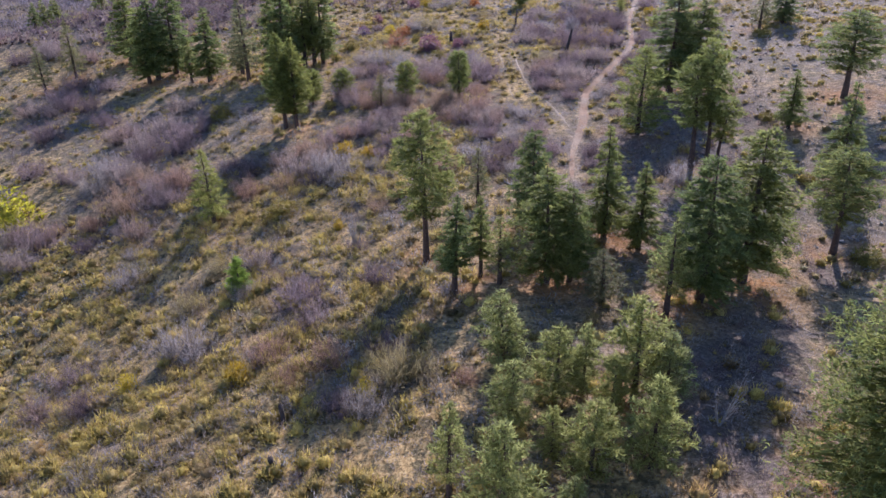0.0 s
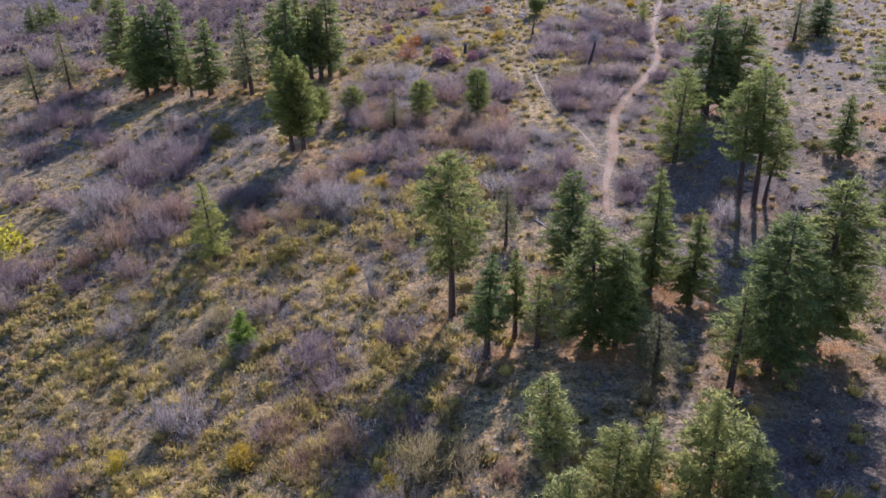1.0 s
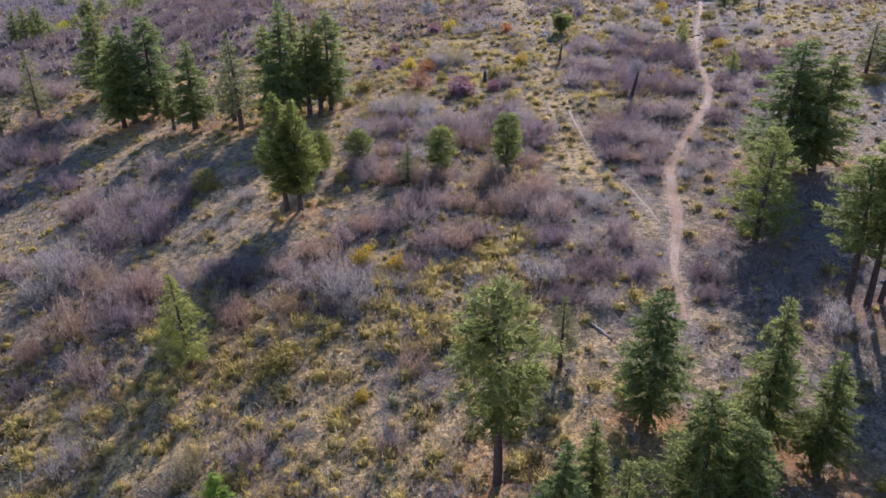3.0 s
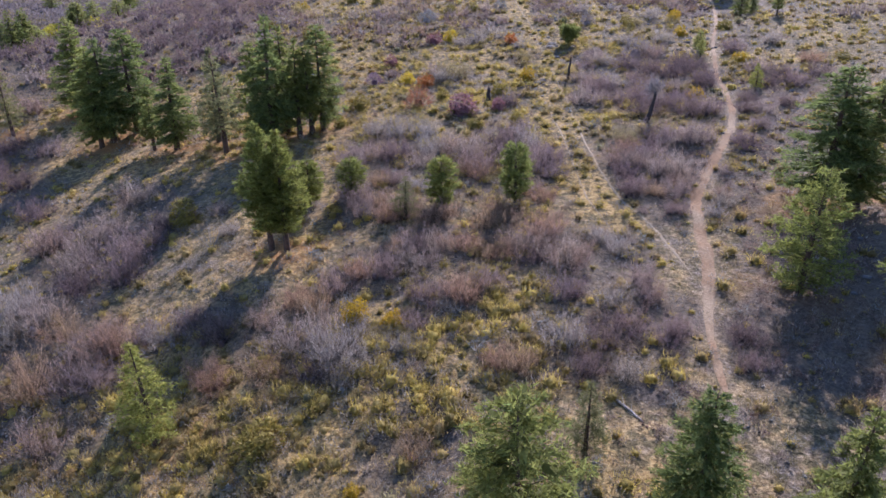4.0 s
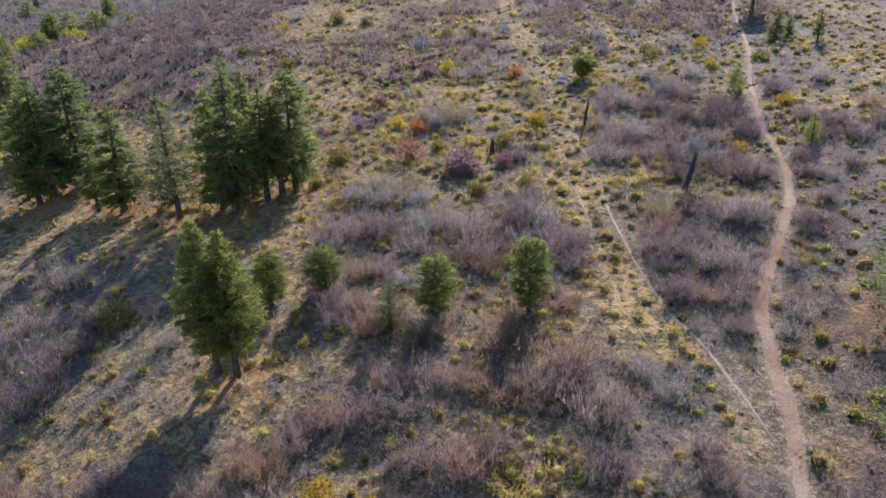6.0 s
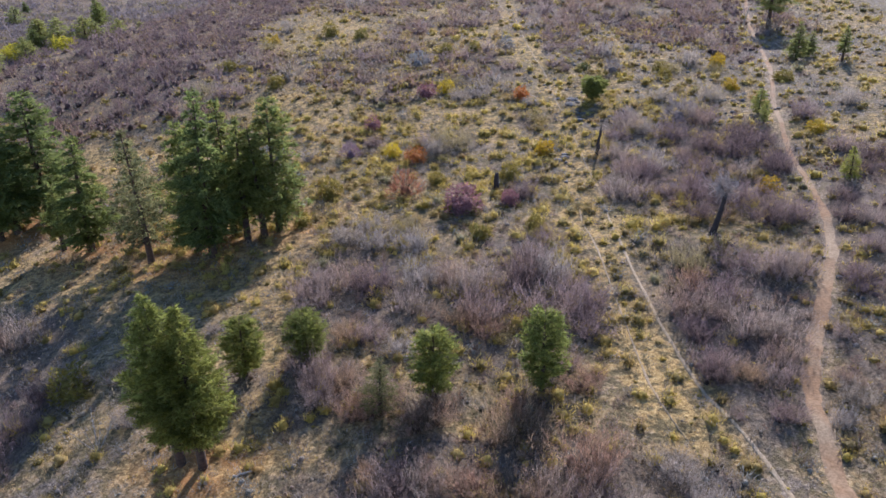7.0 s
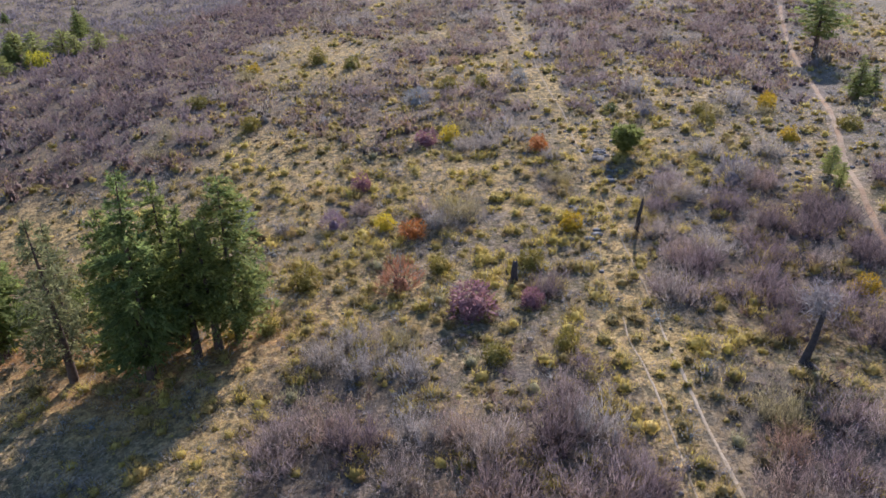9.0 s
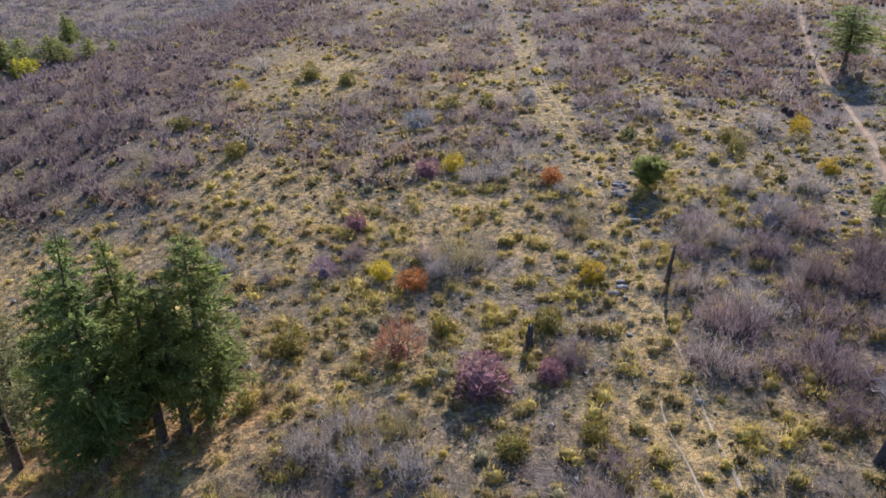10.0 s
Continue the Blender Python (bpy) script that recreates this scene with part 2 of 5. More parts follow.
RABBITBRUSH = plant("rabbitbrush", [(0.0, (0.27, 0.198, 0.09)), (0.2, (0.39, 0.3, 0.095)), (0.38, (0.475, 0.375, 0.1)), (0.48, (0.51, 0.395, 0.09)), (0.56, (0.44, 0.325, 0.105)), (0.66, (0.38, 0.255, 0.105)), (0.8, (0.36, 0.305, 0.105)), (1.0, (0.285, 0.26, 0.14))], 0.45, 0.5)
SAGE = plant("sagebrush", [(0.0, (0.25, 0.25, 0.225)), (0.4, (0.34, 0.33, 0.3)), (0.7, (0.27, 0.235, 0.17)), (1.0, (0.29, 0.255, 0.235))], 0.3, 0.4)
LOW_TWIGS = plant("low_dry_twigs", [(0.0, (0.3, 0.255, 0.21)), (0.25, (0.37, 0.31, 0.21)), (0.5, (0.25, 0.2, 0.17)), (0.75, (0.35, 0.32, 0.3)), (1.0, (0.29, 0.24, 0.14))], 0.4, 0.35)
FAR_SCRUB = plant("far_scrub", [(0.0, (0.136, 0.136, 0.093)), (0.3, (0.200, 0.178, 0.191)), (0.55, (0.221, 0.191, 0.191)), (0.75, (0.212, 0.178, 0.170)), (0.85, (0.255, 0.212, 0.102)), (1.0, (0.162, 0.162, 0.128))], 0.4, 0.35)
STRAW = plant("dry_grass", [(0.0, (0.4, 0.3, 0.14)), (0.5, (0.5, 0.4, 0.22)), (1.0, (0.36, 0.25, 0.12))], 0.4, 0.3)


# ---- mesh helpers ----
def mesh_of(name, verts, tris, material, tone=None):
    """A mesh of triangles from arrays."""
    verts, tris = np.asarray(verts, np.float32), np.asarray(tris, np.int32)
    me = bpy.data.meshes.new(name)
    me.vertices.add(len(verts))
    me.vertices.foreach_set("co", verts.ravel())
    me.loops.add(3 * len(tris))
    me.loops.foreach_set("vertex_index", tris.ravel())
    me.polygons.add(len(tris))
    me.polygons.foreach_set("loop_start", np.arange(0, 3 * len(tris), 3, dtype=np.int32))
    me.update(calc_edges=True)
    me.materials.append(material)
    if tone is not None:
        me.attributes.new("tone", "FLOAT", "POINT").data.foreach_set("value", np.asarray(tone, np.float32))
    return me


def unit(v):
    return v / np.maximum(np.linalg.norm(v, axis=-1, keepdims=True), 1e-9)


def blades(rng, base, way, length, width):
    """Slim triangles from base points along unit ways."""
    side = unit(np.cross(way, rng.normal(size=way.shape)))
    length, width = np.broadcast_to(length, len(base))[:, None], np.broadcast_to(width, len(base))[:, None]
    v = np.stack([base - side * width / 2, base + side * width / 2, base + way * length], 1).reshape(-1, 3)
    return v, np.arange(len(v)).reshape(-1, 3)


def dome(seed, wide, tall, around=6):
    """A lumpy closed dome, wide and tall as given, with its foot in the ground."""
    rng = np.random.default_rng(seed)
    v = []
    for lean, turn in ((1.62, 0.0), (1.05, 0.5), (0.5, 0.0)):
        for k in range(around):
            a = (k + turn) * 6.2832 / around
            r = rng.uniform(0.78, 1.18)
            v.append((wide * r * math.cos(a) * math.sin(lean), wide * r * math.sin(a) * math.sin(lean), tall * r * math.cos(lean)))
    v.append((0, 0, tall * 1.02))
    f = []
    for ring in range(2):
        for k in range(around):
            a, b = ring * around + k, ring * around + (k + 1) % around
            c, d = a + around, b + around
            f += [(a, b, d), (a, d, c)]
    f += [(2 * around + k, 2 * around + (k + 1) % around, 3 * around) for k in range(around)]
    return np.array(v), np.array(f)


def joined(parts):
    verts, tris, at = [], [], 0
    for v, f in parts:
        verts.append(v)
        tris.append(f + at)
        at += len(v)
    return np.concatenate(verts), np.concatenate(tris)


def tube(points, radii, sides=7):
    """A tapered tube through points, closed at its ends."""
    points, radii = np.asarray(points, float), np.asarray(radii, float)
    way = unit(np.gradient(points, axis=0))
    ref = np.where(np.abs(way[:, 2:]) > 0.9, [[1.0, 0, 0]], [[0, 0, 1.0]])
    a = unit(np.cross(way, ref))
    b = np.cross(way, a)
    turn = np.linspace(0, 2 * np.pi, sides, endpoint=False)
    v = (points[:, None] + radii[:, None, None] * (a[:, None] * np.cos(turn)[:, None] + b[:, None] * np.sin(turn)[:, None])).reshape(-1, 3)
    tris = []
    for i in range(len(points) - 1):
        for j in range(sides):
            p, q, r, s = i * sides + j, i * sides + (j + 1) % sides, (i + 1) * sides + j, (i + 1) * sides + (j + 1) % sides
            tris += [(p, q, s), (p, s, r)]
    for end in (0, (len(points) - 1) * sides):
        tris += [(end, end + j, end + j + 1) for j in range(1, sides - 1)]
    return v, np.array(tris)


def part(name, me, parent, label=""):
    ob = new(name, me)
    ob.parent = parent
    return tagged(ob, label) if label else ob


def close_by(x, y):
    """The strip of land that the walk passes within some forty metres."""
    return (np.abs(x + 3) < 25) & (y < 126)


# ---- ground ----
def stretched(lo, hi, step, out_lo, out_hi):
    mid = list(np.arange(lo, hi + step / 2, step))
    for end, way, far in ((lo, -1, out_lo), (hi, 1, out_hi)):
        d, at, more = step, end, []
        while abs(at - end) < abs(far - end):
            d = min(d * 1.22, d + 0.04 * abs(at - end) + 0.03)
            at += way * d
            more.append(at)
        mid = more[::-1] + mid if way < 0 else mid + more
    return np.array(mid)


PINES = []       # x, y, spread of the needle litter below each tree
TREE_CALLS = []


def conifer(kind, x, y, h, w):
    TREE_CALLS.append((kind, x, y, h, w))


conifer("tall", -1.1, 45.8, 10.5, 3.8)
conifer("slim", 0.7, 40.7, 6.7, 2.4)
conifer("slim", 2.4, 42.7, 5.7, 1.8)
conifer("thin", 3.5, 41.5, 4.7, 2.1)
conifer("dense", 6.4, 41.5, 7.5, 4.3)
conifer("dense", 7.8, 41.4, 6.4, 3.2)
conifer("dense", 6.3, 48.9, 7.5, 3.6)
conifer("fir", 11.0, 47.0, 8.4, 3.6)
conifer("fir", 13.1, 45.7, 6.2, 3.1)
conifer("thin", 12.7, 37.3, 6.1, 2.4)
conifer("dense", 15.1, 38.8, 9.3, 5.0)
conifer("dense", 18.4, 41.1, 10.2, 5.6)
conifer("sparse", 9.3, 38.6, 3.7, 2.9)
conifer("sparse", 2.7, 53.0, 4.5, 2.1)
conifer("thin", 0.1, 23.8, 5.3, 1.9)
conifer("young", 2.2, 22.3, 5.2, 3.1)
conifer("young", 3.0, 27.8, 4.0, 2.7)
conifer("young", 3.0, 32.8, 4.6, 2.8)
conifer("young", 5.4, 30.0, 4.2, 2.8)
conifer("young", 6.7, 30.1, 4.1, 1.7)
conifer("young", 9.2, 30.0, 5.6, 3.5)
conifer("young", 10.5, 29.3, 4.0, 2.3)
conifer("young", 7.7, 28.2, 3.4, 1.8)
conifer("young", 6.1, 24.6, 4.3, 2.8)
conifer("young", 8.8, 25.1, 4.9, 2.7)
conifer("young", 4.6, 25.8, 2.8, 1.6)
conifer("young", 4.8, 21.9, 2.8, 1.7)
conifer("great", 18.3, 21.8, 13.5, 9.6)
conifer("fir", 30.5, 64.6, 5.4, 3.0)
conifer("tall", 37.5, 69.6, 7.9, 5.1)
conifer("fir", 30.0, 53.9, 8.3, 3.6)
conifer("tall", 25.7, 44.7, 7.6, 4.0)
conifer("dense", 23.0, 75.6, 10.4, 6.6)
conifer("dense", 25.3, 75.4, 9.1, 5.6)
conifer("spruce", 17.6, 65.8, 7.9, 4.7)
conifer("leaning", 20.1, 58.0, 9.2, 3.6)
conifer("leaning", 21.3, 57.9, 10.6, 3.0)
conifer("leaning", 22.2, 58.2, 5.9, 2.4)
conifer("dense", 43.2, 98.6, 4.7, 4.3)
conifer("sparse", 39.5, 96.4, 5.2, 3.1)
conifer("fir", -19.9, 98.9, 13.1, 5.2)
conifer("dense", -21.4, 100.4, 10.4, 4.2)
conifer("fir", -19.0, 102.0, 11.3, 4.6)
conifer("slim", -17.5, 100.2, 10.0, 3.4)
conifer("dense", -15.4, 101.8, 10.8, 4.8)
conifer("slim", -16.3, 100.5, 9.0, 3.4)
conifer("sparse", -25.0, 99.9, 10.8, 4.4)
conifer("sparse", -26.6, 103.4, 8.8, 4.2)
conifer("fir", -31.3, 103.9, 10, 5.5)
conifer("slim", -34.2, 105.2, 5.8, 2.6)
conifer("fir", -40.4, 109.8, 12, 6)
conifer("dense", -41.5, 109.0, 10.7, 5.5)
conifer("dense", -38.5, 112.2, 12, 6)
conifer("dense", -47.9, 120.0, 11.1, 5.8)
conifer("cyp", -16.1, 77.2, 9.9, 3.9)
conifer("cyp", -14.9, 76.8, 9.3, 3.9)
conifer("juniper", -14.1, 83.4, 3.9, 2.3)
conifer("pale", -19.3, 59.1, 6.8, 3.4)
conifer("bright", -14.1, 46.2, 3.0, 1.6)
conifer("sparse", -57.9, 111.4, 6.9, 3.5)
conifer("sparse", -55.0, 115.8, 8.9, 3.6)
conifer("juniper", -10.7, 84.0, 3.2, 2.2)
conifer("sparse", -6.2, 78.7, 3.4, 2.3)
conifer("juniper", -3.5, 79.5, 4.0, 2.3)
conifer("juniper", 2.0, 79.5, 4.7, 2.4)
conifer("ball", 12.8, 124.0, 2.5, 2.3)
conifer("tall", 42.6, 154.8, 7.4, 5.7)
conifer("fir", 38.6, 136.3, 4.5, 2.8)
conifer("slim", 42.7, 133.9, 4.1, 1.8)
conifer("fir", 40.9, 138.3, 3.1, 2.3)
conifer("pale", 27.9, 101.4, 2.8, 1.8)
conifer("young", 26.3, 114.2, 2.2, 1.1)
conifer("young", 26.9, 117.0, 2.5, 1.5)
conifer("fir", -104.3, 287.7, 9.6, 5.4)
conifer("young", -109.7, 250.9, 6.6, 7.0)
conifer("young", -113.2, 268.1, 6.4, 6.3)
conifer("young", -97.9, 268.8, 5.4, 5.7)
conifer("young", -93.0, 272.8, 5.1, 5.4)
conifer("young", -88.7, 278.3, 3.1, 3.3)
conifer("young", -106.0, 258.5, 3.8, 3.0)
conifer("young", -131.6, 291.9, 5.6, 5.8)
conifer("fir", -142.8, 321.8, 4.4, 3.8)
conifer("fir", -117.5, 239.6, 9.5, 5.1)
conifer("fir", -118.4, 246.7, 10.7, 4.6)
conifer("young", -113.7, 241.5, 6.5, 6.1)
conifer("dense", -107.8, 297.5, 6.7, 5.6)
conifer("young", -107.3, 266.2, 7.3, 7.7)
conifer("young", -114.0, 268.1, 6.4, 6.7)
conifer("fir", -118.3, 237.3, 11.8, 5.8)
conifer("fir", -118.6, 245.3, 10.4, 5.6)
conifer("fir", -124.9, 244.0, 9.7, 5.6)
conifer("young", -107.8, 231.8, 7.6, 6.3)
conifer("fir", -112.1, 261.9, 5.6, 6.0)
conifer("young", -101.3, 269.2, 6.8, 7.2)


# thickets of bare brush: centre and half-widths
THICKETS = [(20, 66, 4, 6), (23, 60, 3, 4), (19, 72, 2.5, 4), (26, 70, 4, 5), (27, 85, 3, 6), (24, 92, 2.5, 6), (29, 95, 4, 6), (15, 32, 3, 3), (17, 35, 2.5, 3), (16.4, 63.8, 2.6, 2.86), (14.1, 59.7, 2.6, 2.86), (18.2, 62.1, 2.5, 2.75), (13.3, 61.4, 1.8, 1.98), (15.3, 58.1, 2.2, 2.42), (14.8, 63.3, 2, 2.2), (10.0, 64.1, 2.2, 2.42), (-30.3, 67.4, 2.6, 2.86), (-27.3, 68.6, 2.6, 2.86), (-29.6, 63.3, 2.4, 2.64), (-25.0, 61.0, 2.0, 2.2)]


THICKETS += [(x, y - 0.6, 1.65, 1.5) for kind, x, y, h, w in TREE_CALLS if kind == "juniper"]


def thicket(*rings):
    THICKETS.extend(rings)


thicket((-41, 138, 7.1, 8.8), (-42, 153, 10.9, 10.6), (-40, 176, 9.9, 14.0), (-33, 188, 7.3, 12.8), (-10, 148, 3.6, 4.9), (-12, 138, 2.1, 2.1), (0, 139, 4.7, 5.1), (0, 132, 3.3, 4.6), (-4, 161, 6.6, 7.0), (4, 178, 4.5, 14.0), (14, 150, 4.1, 12.4), (18, 174, 7.4, 13.6), (24, 159, 4.1, 14.0), (37, 173, 4.4, 11.9), (33, 150, 3.1, 9.0))
thicket((-9, 184, 6.5, 12.4), (-22, 198, 5.7, 12.3), (14, 116, 1.8, 3.8), (13, 106, 1.8, 2.7), (20, 112, 2.9, 3.3), (16, 102, 3.5, 2.8), (19, 104, 1.7, 4.0), (-1, 116, 2.3, 2.6), (-10, 118, 2.0, 3.1), (6, 121, 1.2, 3.4), (-6, 98, 3.0, 2.4), (-8, 96, 2.1, 1.8), (4, 95, 1.2, 1.3), (-26, 136, 2.8, 3.8), (24, 145, 3.5, 4.9))
thicket((-9, 89, 3.2, 3.2), (-4, 88, 3.8, 3.2), (-1, 84, 2.8, 3.3), (4, 94, 2.3, 3.3), (5, 86, 1.9, 2.9), (13, 85, 3.4, 3.9), (17, 85, 2.1, 3.2), (13, 81, 2.8, 2.4), (23, 89, 1.6, 5.6), (19, 80, 1.1, 4.0), (13, 91, 1.7, 3.5), (-4, 75, 4.1, 1.8), (-0, 74, 3.0, 1.6), (-27, 82, 2.3, 3.0), (28, 100, 1.8, 5.6))
thicket((23, 108, 4.2, 4.7), (12, 104, 2.5, 4.3), (12, 77, 1.3, 2.3))
thicket((-31, 83, 5.9, 5.0), (-33, 75, 4.0, 3.1), (-29, 69, 4.9, 3.1), (-29, 65, 2.6, 2.1), (-19, 70, 2.5, 2.6), (-13, 66, 4.0, 3.6), (-7, 72, 4.6, 3.7), (-3, 73, 3.8, 3.5), (2, 73, 3.7, 3.5), (7, 72, 2.9, 3.0), (-2, 67, 2.0, 3.1), (6, 65, 3.2, 4.0), (8, 62, 1.8, 2.6), (-9, 63, 3.2, 2.6), (-6, 61, 1.8, 1.9))
thicket((2, 61, 2.4, 2.5), (4, 60, 2.3, 1.9), (-5, 56, 1.4, 1.5), (-8, 95, 5.3, 6.3), (3, 91, 3.9, 7.1), (13, 88, 4.5, 6.3), (15, 81, 1.2, 5.9), (20, 110, 6.6, 8.1), (-10, 81, 2.7, 3.0), (7, 58, 1.7, 1.7))
thicket((-38, 63, 5.2, 4.2), (-33, 86, 6.4, 10.8), (-33, 74, 5.0, 5.6), (-26, 65, 3.2, 3.5), (-16, 40, 2.1, 2.9), (-9, 43, 2.7, 3.8), (-7, 36, 2.0, 2.9), (-25, 39, 3.4, 3.7), (-13, 51, 2.4, 2.2), (-18, 47, 1.5, 3.4), (-51, 96, 8.5, 9.2), (-53, 107, 5.7, 7.1), (-5, 55, 2.7, 3.9), (-3, 37, 1.9, 3.6), (-3, 33, 1.5, 2.1))
thicket((12, 27, 1.3, 2.7), (-18, 30, 2.1, 2.0), (13, 25, 1.4, 1.4), (18, 57, 2.6, 3.1), (24, 42, 1.4, 2.2))


def make_ground():
    xs, ys = stretched(-62, 46, 0.5, -2600, 2600), stretched(18, 165, 0.5, -700, 3800)
    gx, gy = np.meshgrid(xs, ys)
    gap = way_gap(gx.ravel(), gy.ravel()).reshape(gx.shape)
    z = ground_z(gx, gy) - 0.05 * smooth((0.35 - gap) / 0.4)
    n, m = len(xs), len(ys)
    i = np.arange(n * m).reshape(m, n)
    quads = np.stack([i[:-1, :-1], i[:-1, 1:], i[1:, 1:], i[1:, :-1]], -1).reshape(-1, 4)
    me = bpy.data.meshes.new("ground")
    me.from_pydata(np.stack([gx, gy, z], -1).reshape(-1, 3).tolist(), [], quads.tolist())
    me.polygons.foreach_set("use_smooth", np.ones(len(quads), bool))
    duff = np.zeros(gx.shape)
    for kind, x, y, h, w in TREE_CALLS:
        if h > 5:
            duff = np.maximum(duff, 1.1 * np.exp(-((gx - x - 0.3) ** 2 + (gy - y + 0.2) ** 2) / (0.5 * w) ** 2 / 1.7))
    bare = 0.35 * smooth((0.8 - gap) / 1.1) * smooth((gx - 8.5) / 3)
    patch = value_noise(gx / 9, gy / 9, 21)
    bare = np.maximum(bare, 0.22 * smooth((gx - 21) / 8) * smooth((118 - gy) / 20) * smooth((patch - 0.15) / 0.3))
    # darker ground within the thickets, dense far brush, the brow and beyond it
    bed = np.zeros(gx.shape)
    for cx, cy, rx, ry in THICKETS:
        bed = np.maximum(bed, smooth((1.25 - np.hypot((gx - cx) / rx, (gy - cy) / ry)) / 0.5))
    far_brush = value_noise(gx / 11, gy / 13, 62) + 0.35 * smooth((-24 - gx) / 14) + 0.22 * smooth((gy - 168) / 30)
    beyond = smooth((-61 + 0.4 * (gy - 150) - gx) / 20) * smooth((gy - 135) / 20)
    bed = np.maximum(bed, np.maximum(np.maximum(0.9 * beyond, smooth((-20 - gx) / 10) * smooth((gy - 122) / 8)), smooth((far_brush - 0.5) / 0.15) * smooth((gy - 128) / 8))) * (0.65 + 0.35 * value_noise(gx / 1.7, gy / 1.7, 23))
    straw = 0.5 * smooth((1.7 - gap) / 1.4) * smooth((gy - 60) / 10) * smooth((12 - gx) / 3) + np.clip(0.55 - 0.22 * smooth((gx - 5) / 6) + 0.6 * smooth((2 - gx) / 18) * smooth((70 - gy) / 25) + 0.5 * (value_noise(gx / 7, gy / 7, 22) - 0.5), 0, 1)
    for name, values in (("duff", np.clip(duff, 0, 1)), ("bare", bare), ("straw", straw), ("bed", bed)):
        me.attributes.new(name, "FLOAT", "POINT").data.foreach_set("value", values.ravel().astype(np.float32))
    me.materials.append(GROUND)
    tagged(new("ground", me), "dry hillside of pale soil, straw-coloured grass and pine needle litter", "ground", kind="structure")


make_ground()


def laid_z(x, y):
    """Height of the ground sheet, as its half-metre squares give it, sunk along the trails."""
    i, j = np.floor(x * 2) / 2, np.floor(y * 2) / 2
    u, w = (x - i) * 2, (y - j) * 2

    def corner(a, b):
        return ground_z(a, b) - 0.05 * smooth((0.35 - way_gap(a, b)) / 0.4)

    return (corner(i, j) * (1 - u) + corner(i + 0.5, j) * u) * (1 - w) + (corner(i, j + 0.5) * (1 - u) + corner(i + 0.5, j + 0.5) * u) * w


def make_way(name, line, half, material, label, seed):
    """A worn strip laid along a line, with ragged edges."""
    along = np.gradient(line, axis=0)
    across = unit(np.stack([along[:, 1], -along[:, 0]], -1))
    run = np.arange(len(line)) * 0.5
    verts = []
    cols = np.linspace(-1, 1, 7)
    fade = np.clip((run[-1] - run) / 4, 0.15, 1) * (0.62 + 0.38 * smooth((line[:, 1] - 60) / 14)) * (1 - 0.5 * smooth((line[:, 1] - 86) / 20))
    for c in cols:
        wide = half * (0.75 + 0.7 * value_noise(run / 2.3, np.full(len(run), 9.0 * np.sign(c)), seed) + 0.5 * value_noise(run / 0.9, np.full(len(run), 4.0 * np.sign(c)), seed + 1))
        p = line + across * (c * wide * fade)[:, None]
        rise = 0.03 if abs(c) < 0.99 else -0.02
        verts.append(np.column_stack([p, laid_z(p[:, 0], p[:, 1]) + rise]))
    n = len(line)
    v = np.stack(verts, 1).reshape(-1, 3)
    tris = []
    for i in range(n - 1):
        for j in range(len(cols) - 1):
            a, b, c, d = i * 7 + j, i * 7 + j + 1, (i + 1) * 7 + j + 1, (i + 1) * 7 + j
            tris += [(a, b, c), (a, c, d)]
    tagged(new(name, mesh_of(name, v, tris, material)), label, "trail", kind="structure")


make_way("dirt_trail", WAYS[0][0], 0.36, TRAIL_DIRT, "reddish trodden dirt trail winding through the brush", 31)
make_way("footpath", WAYS[1][0], 0.09, PATH_DIRT, "narrow pale dusty footpath through low scrub", 33)
make_way("footpath", WAYS[2][0], 0.055, PATH_DIRT, "faint pale second track beside the footpath", 35)

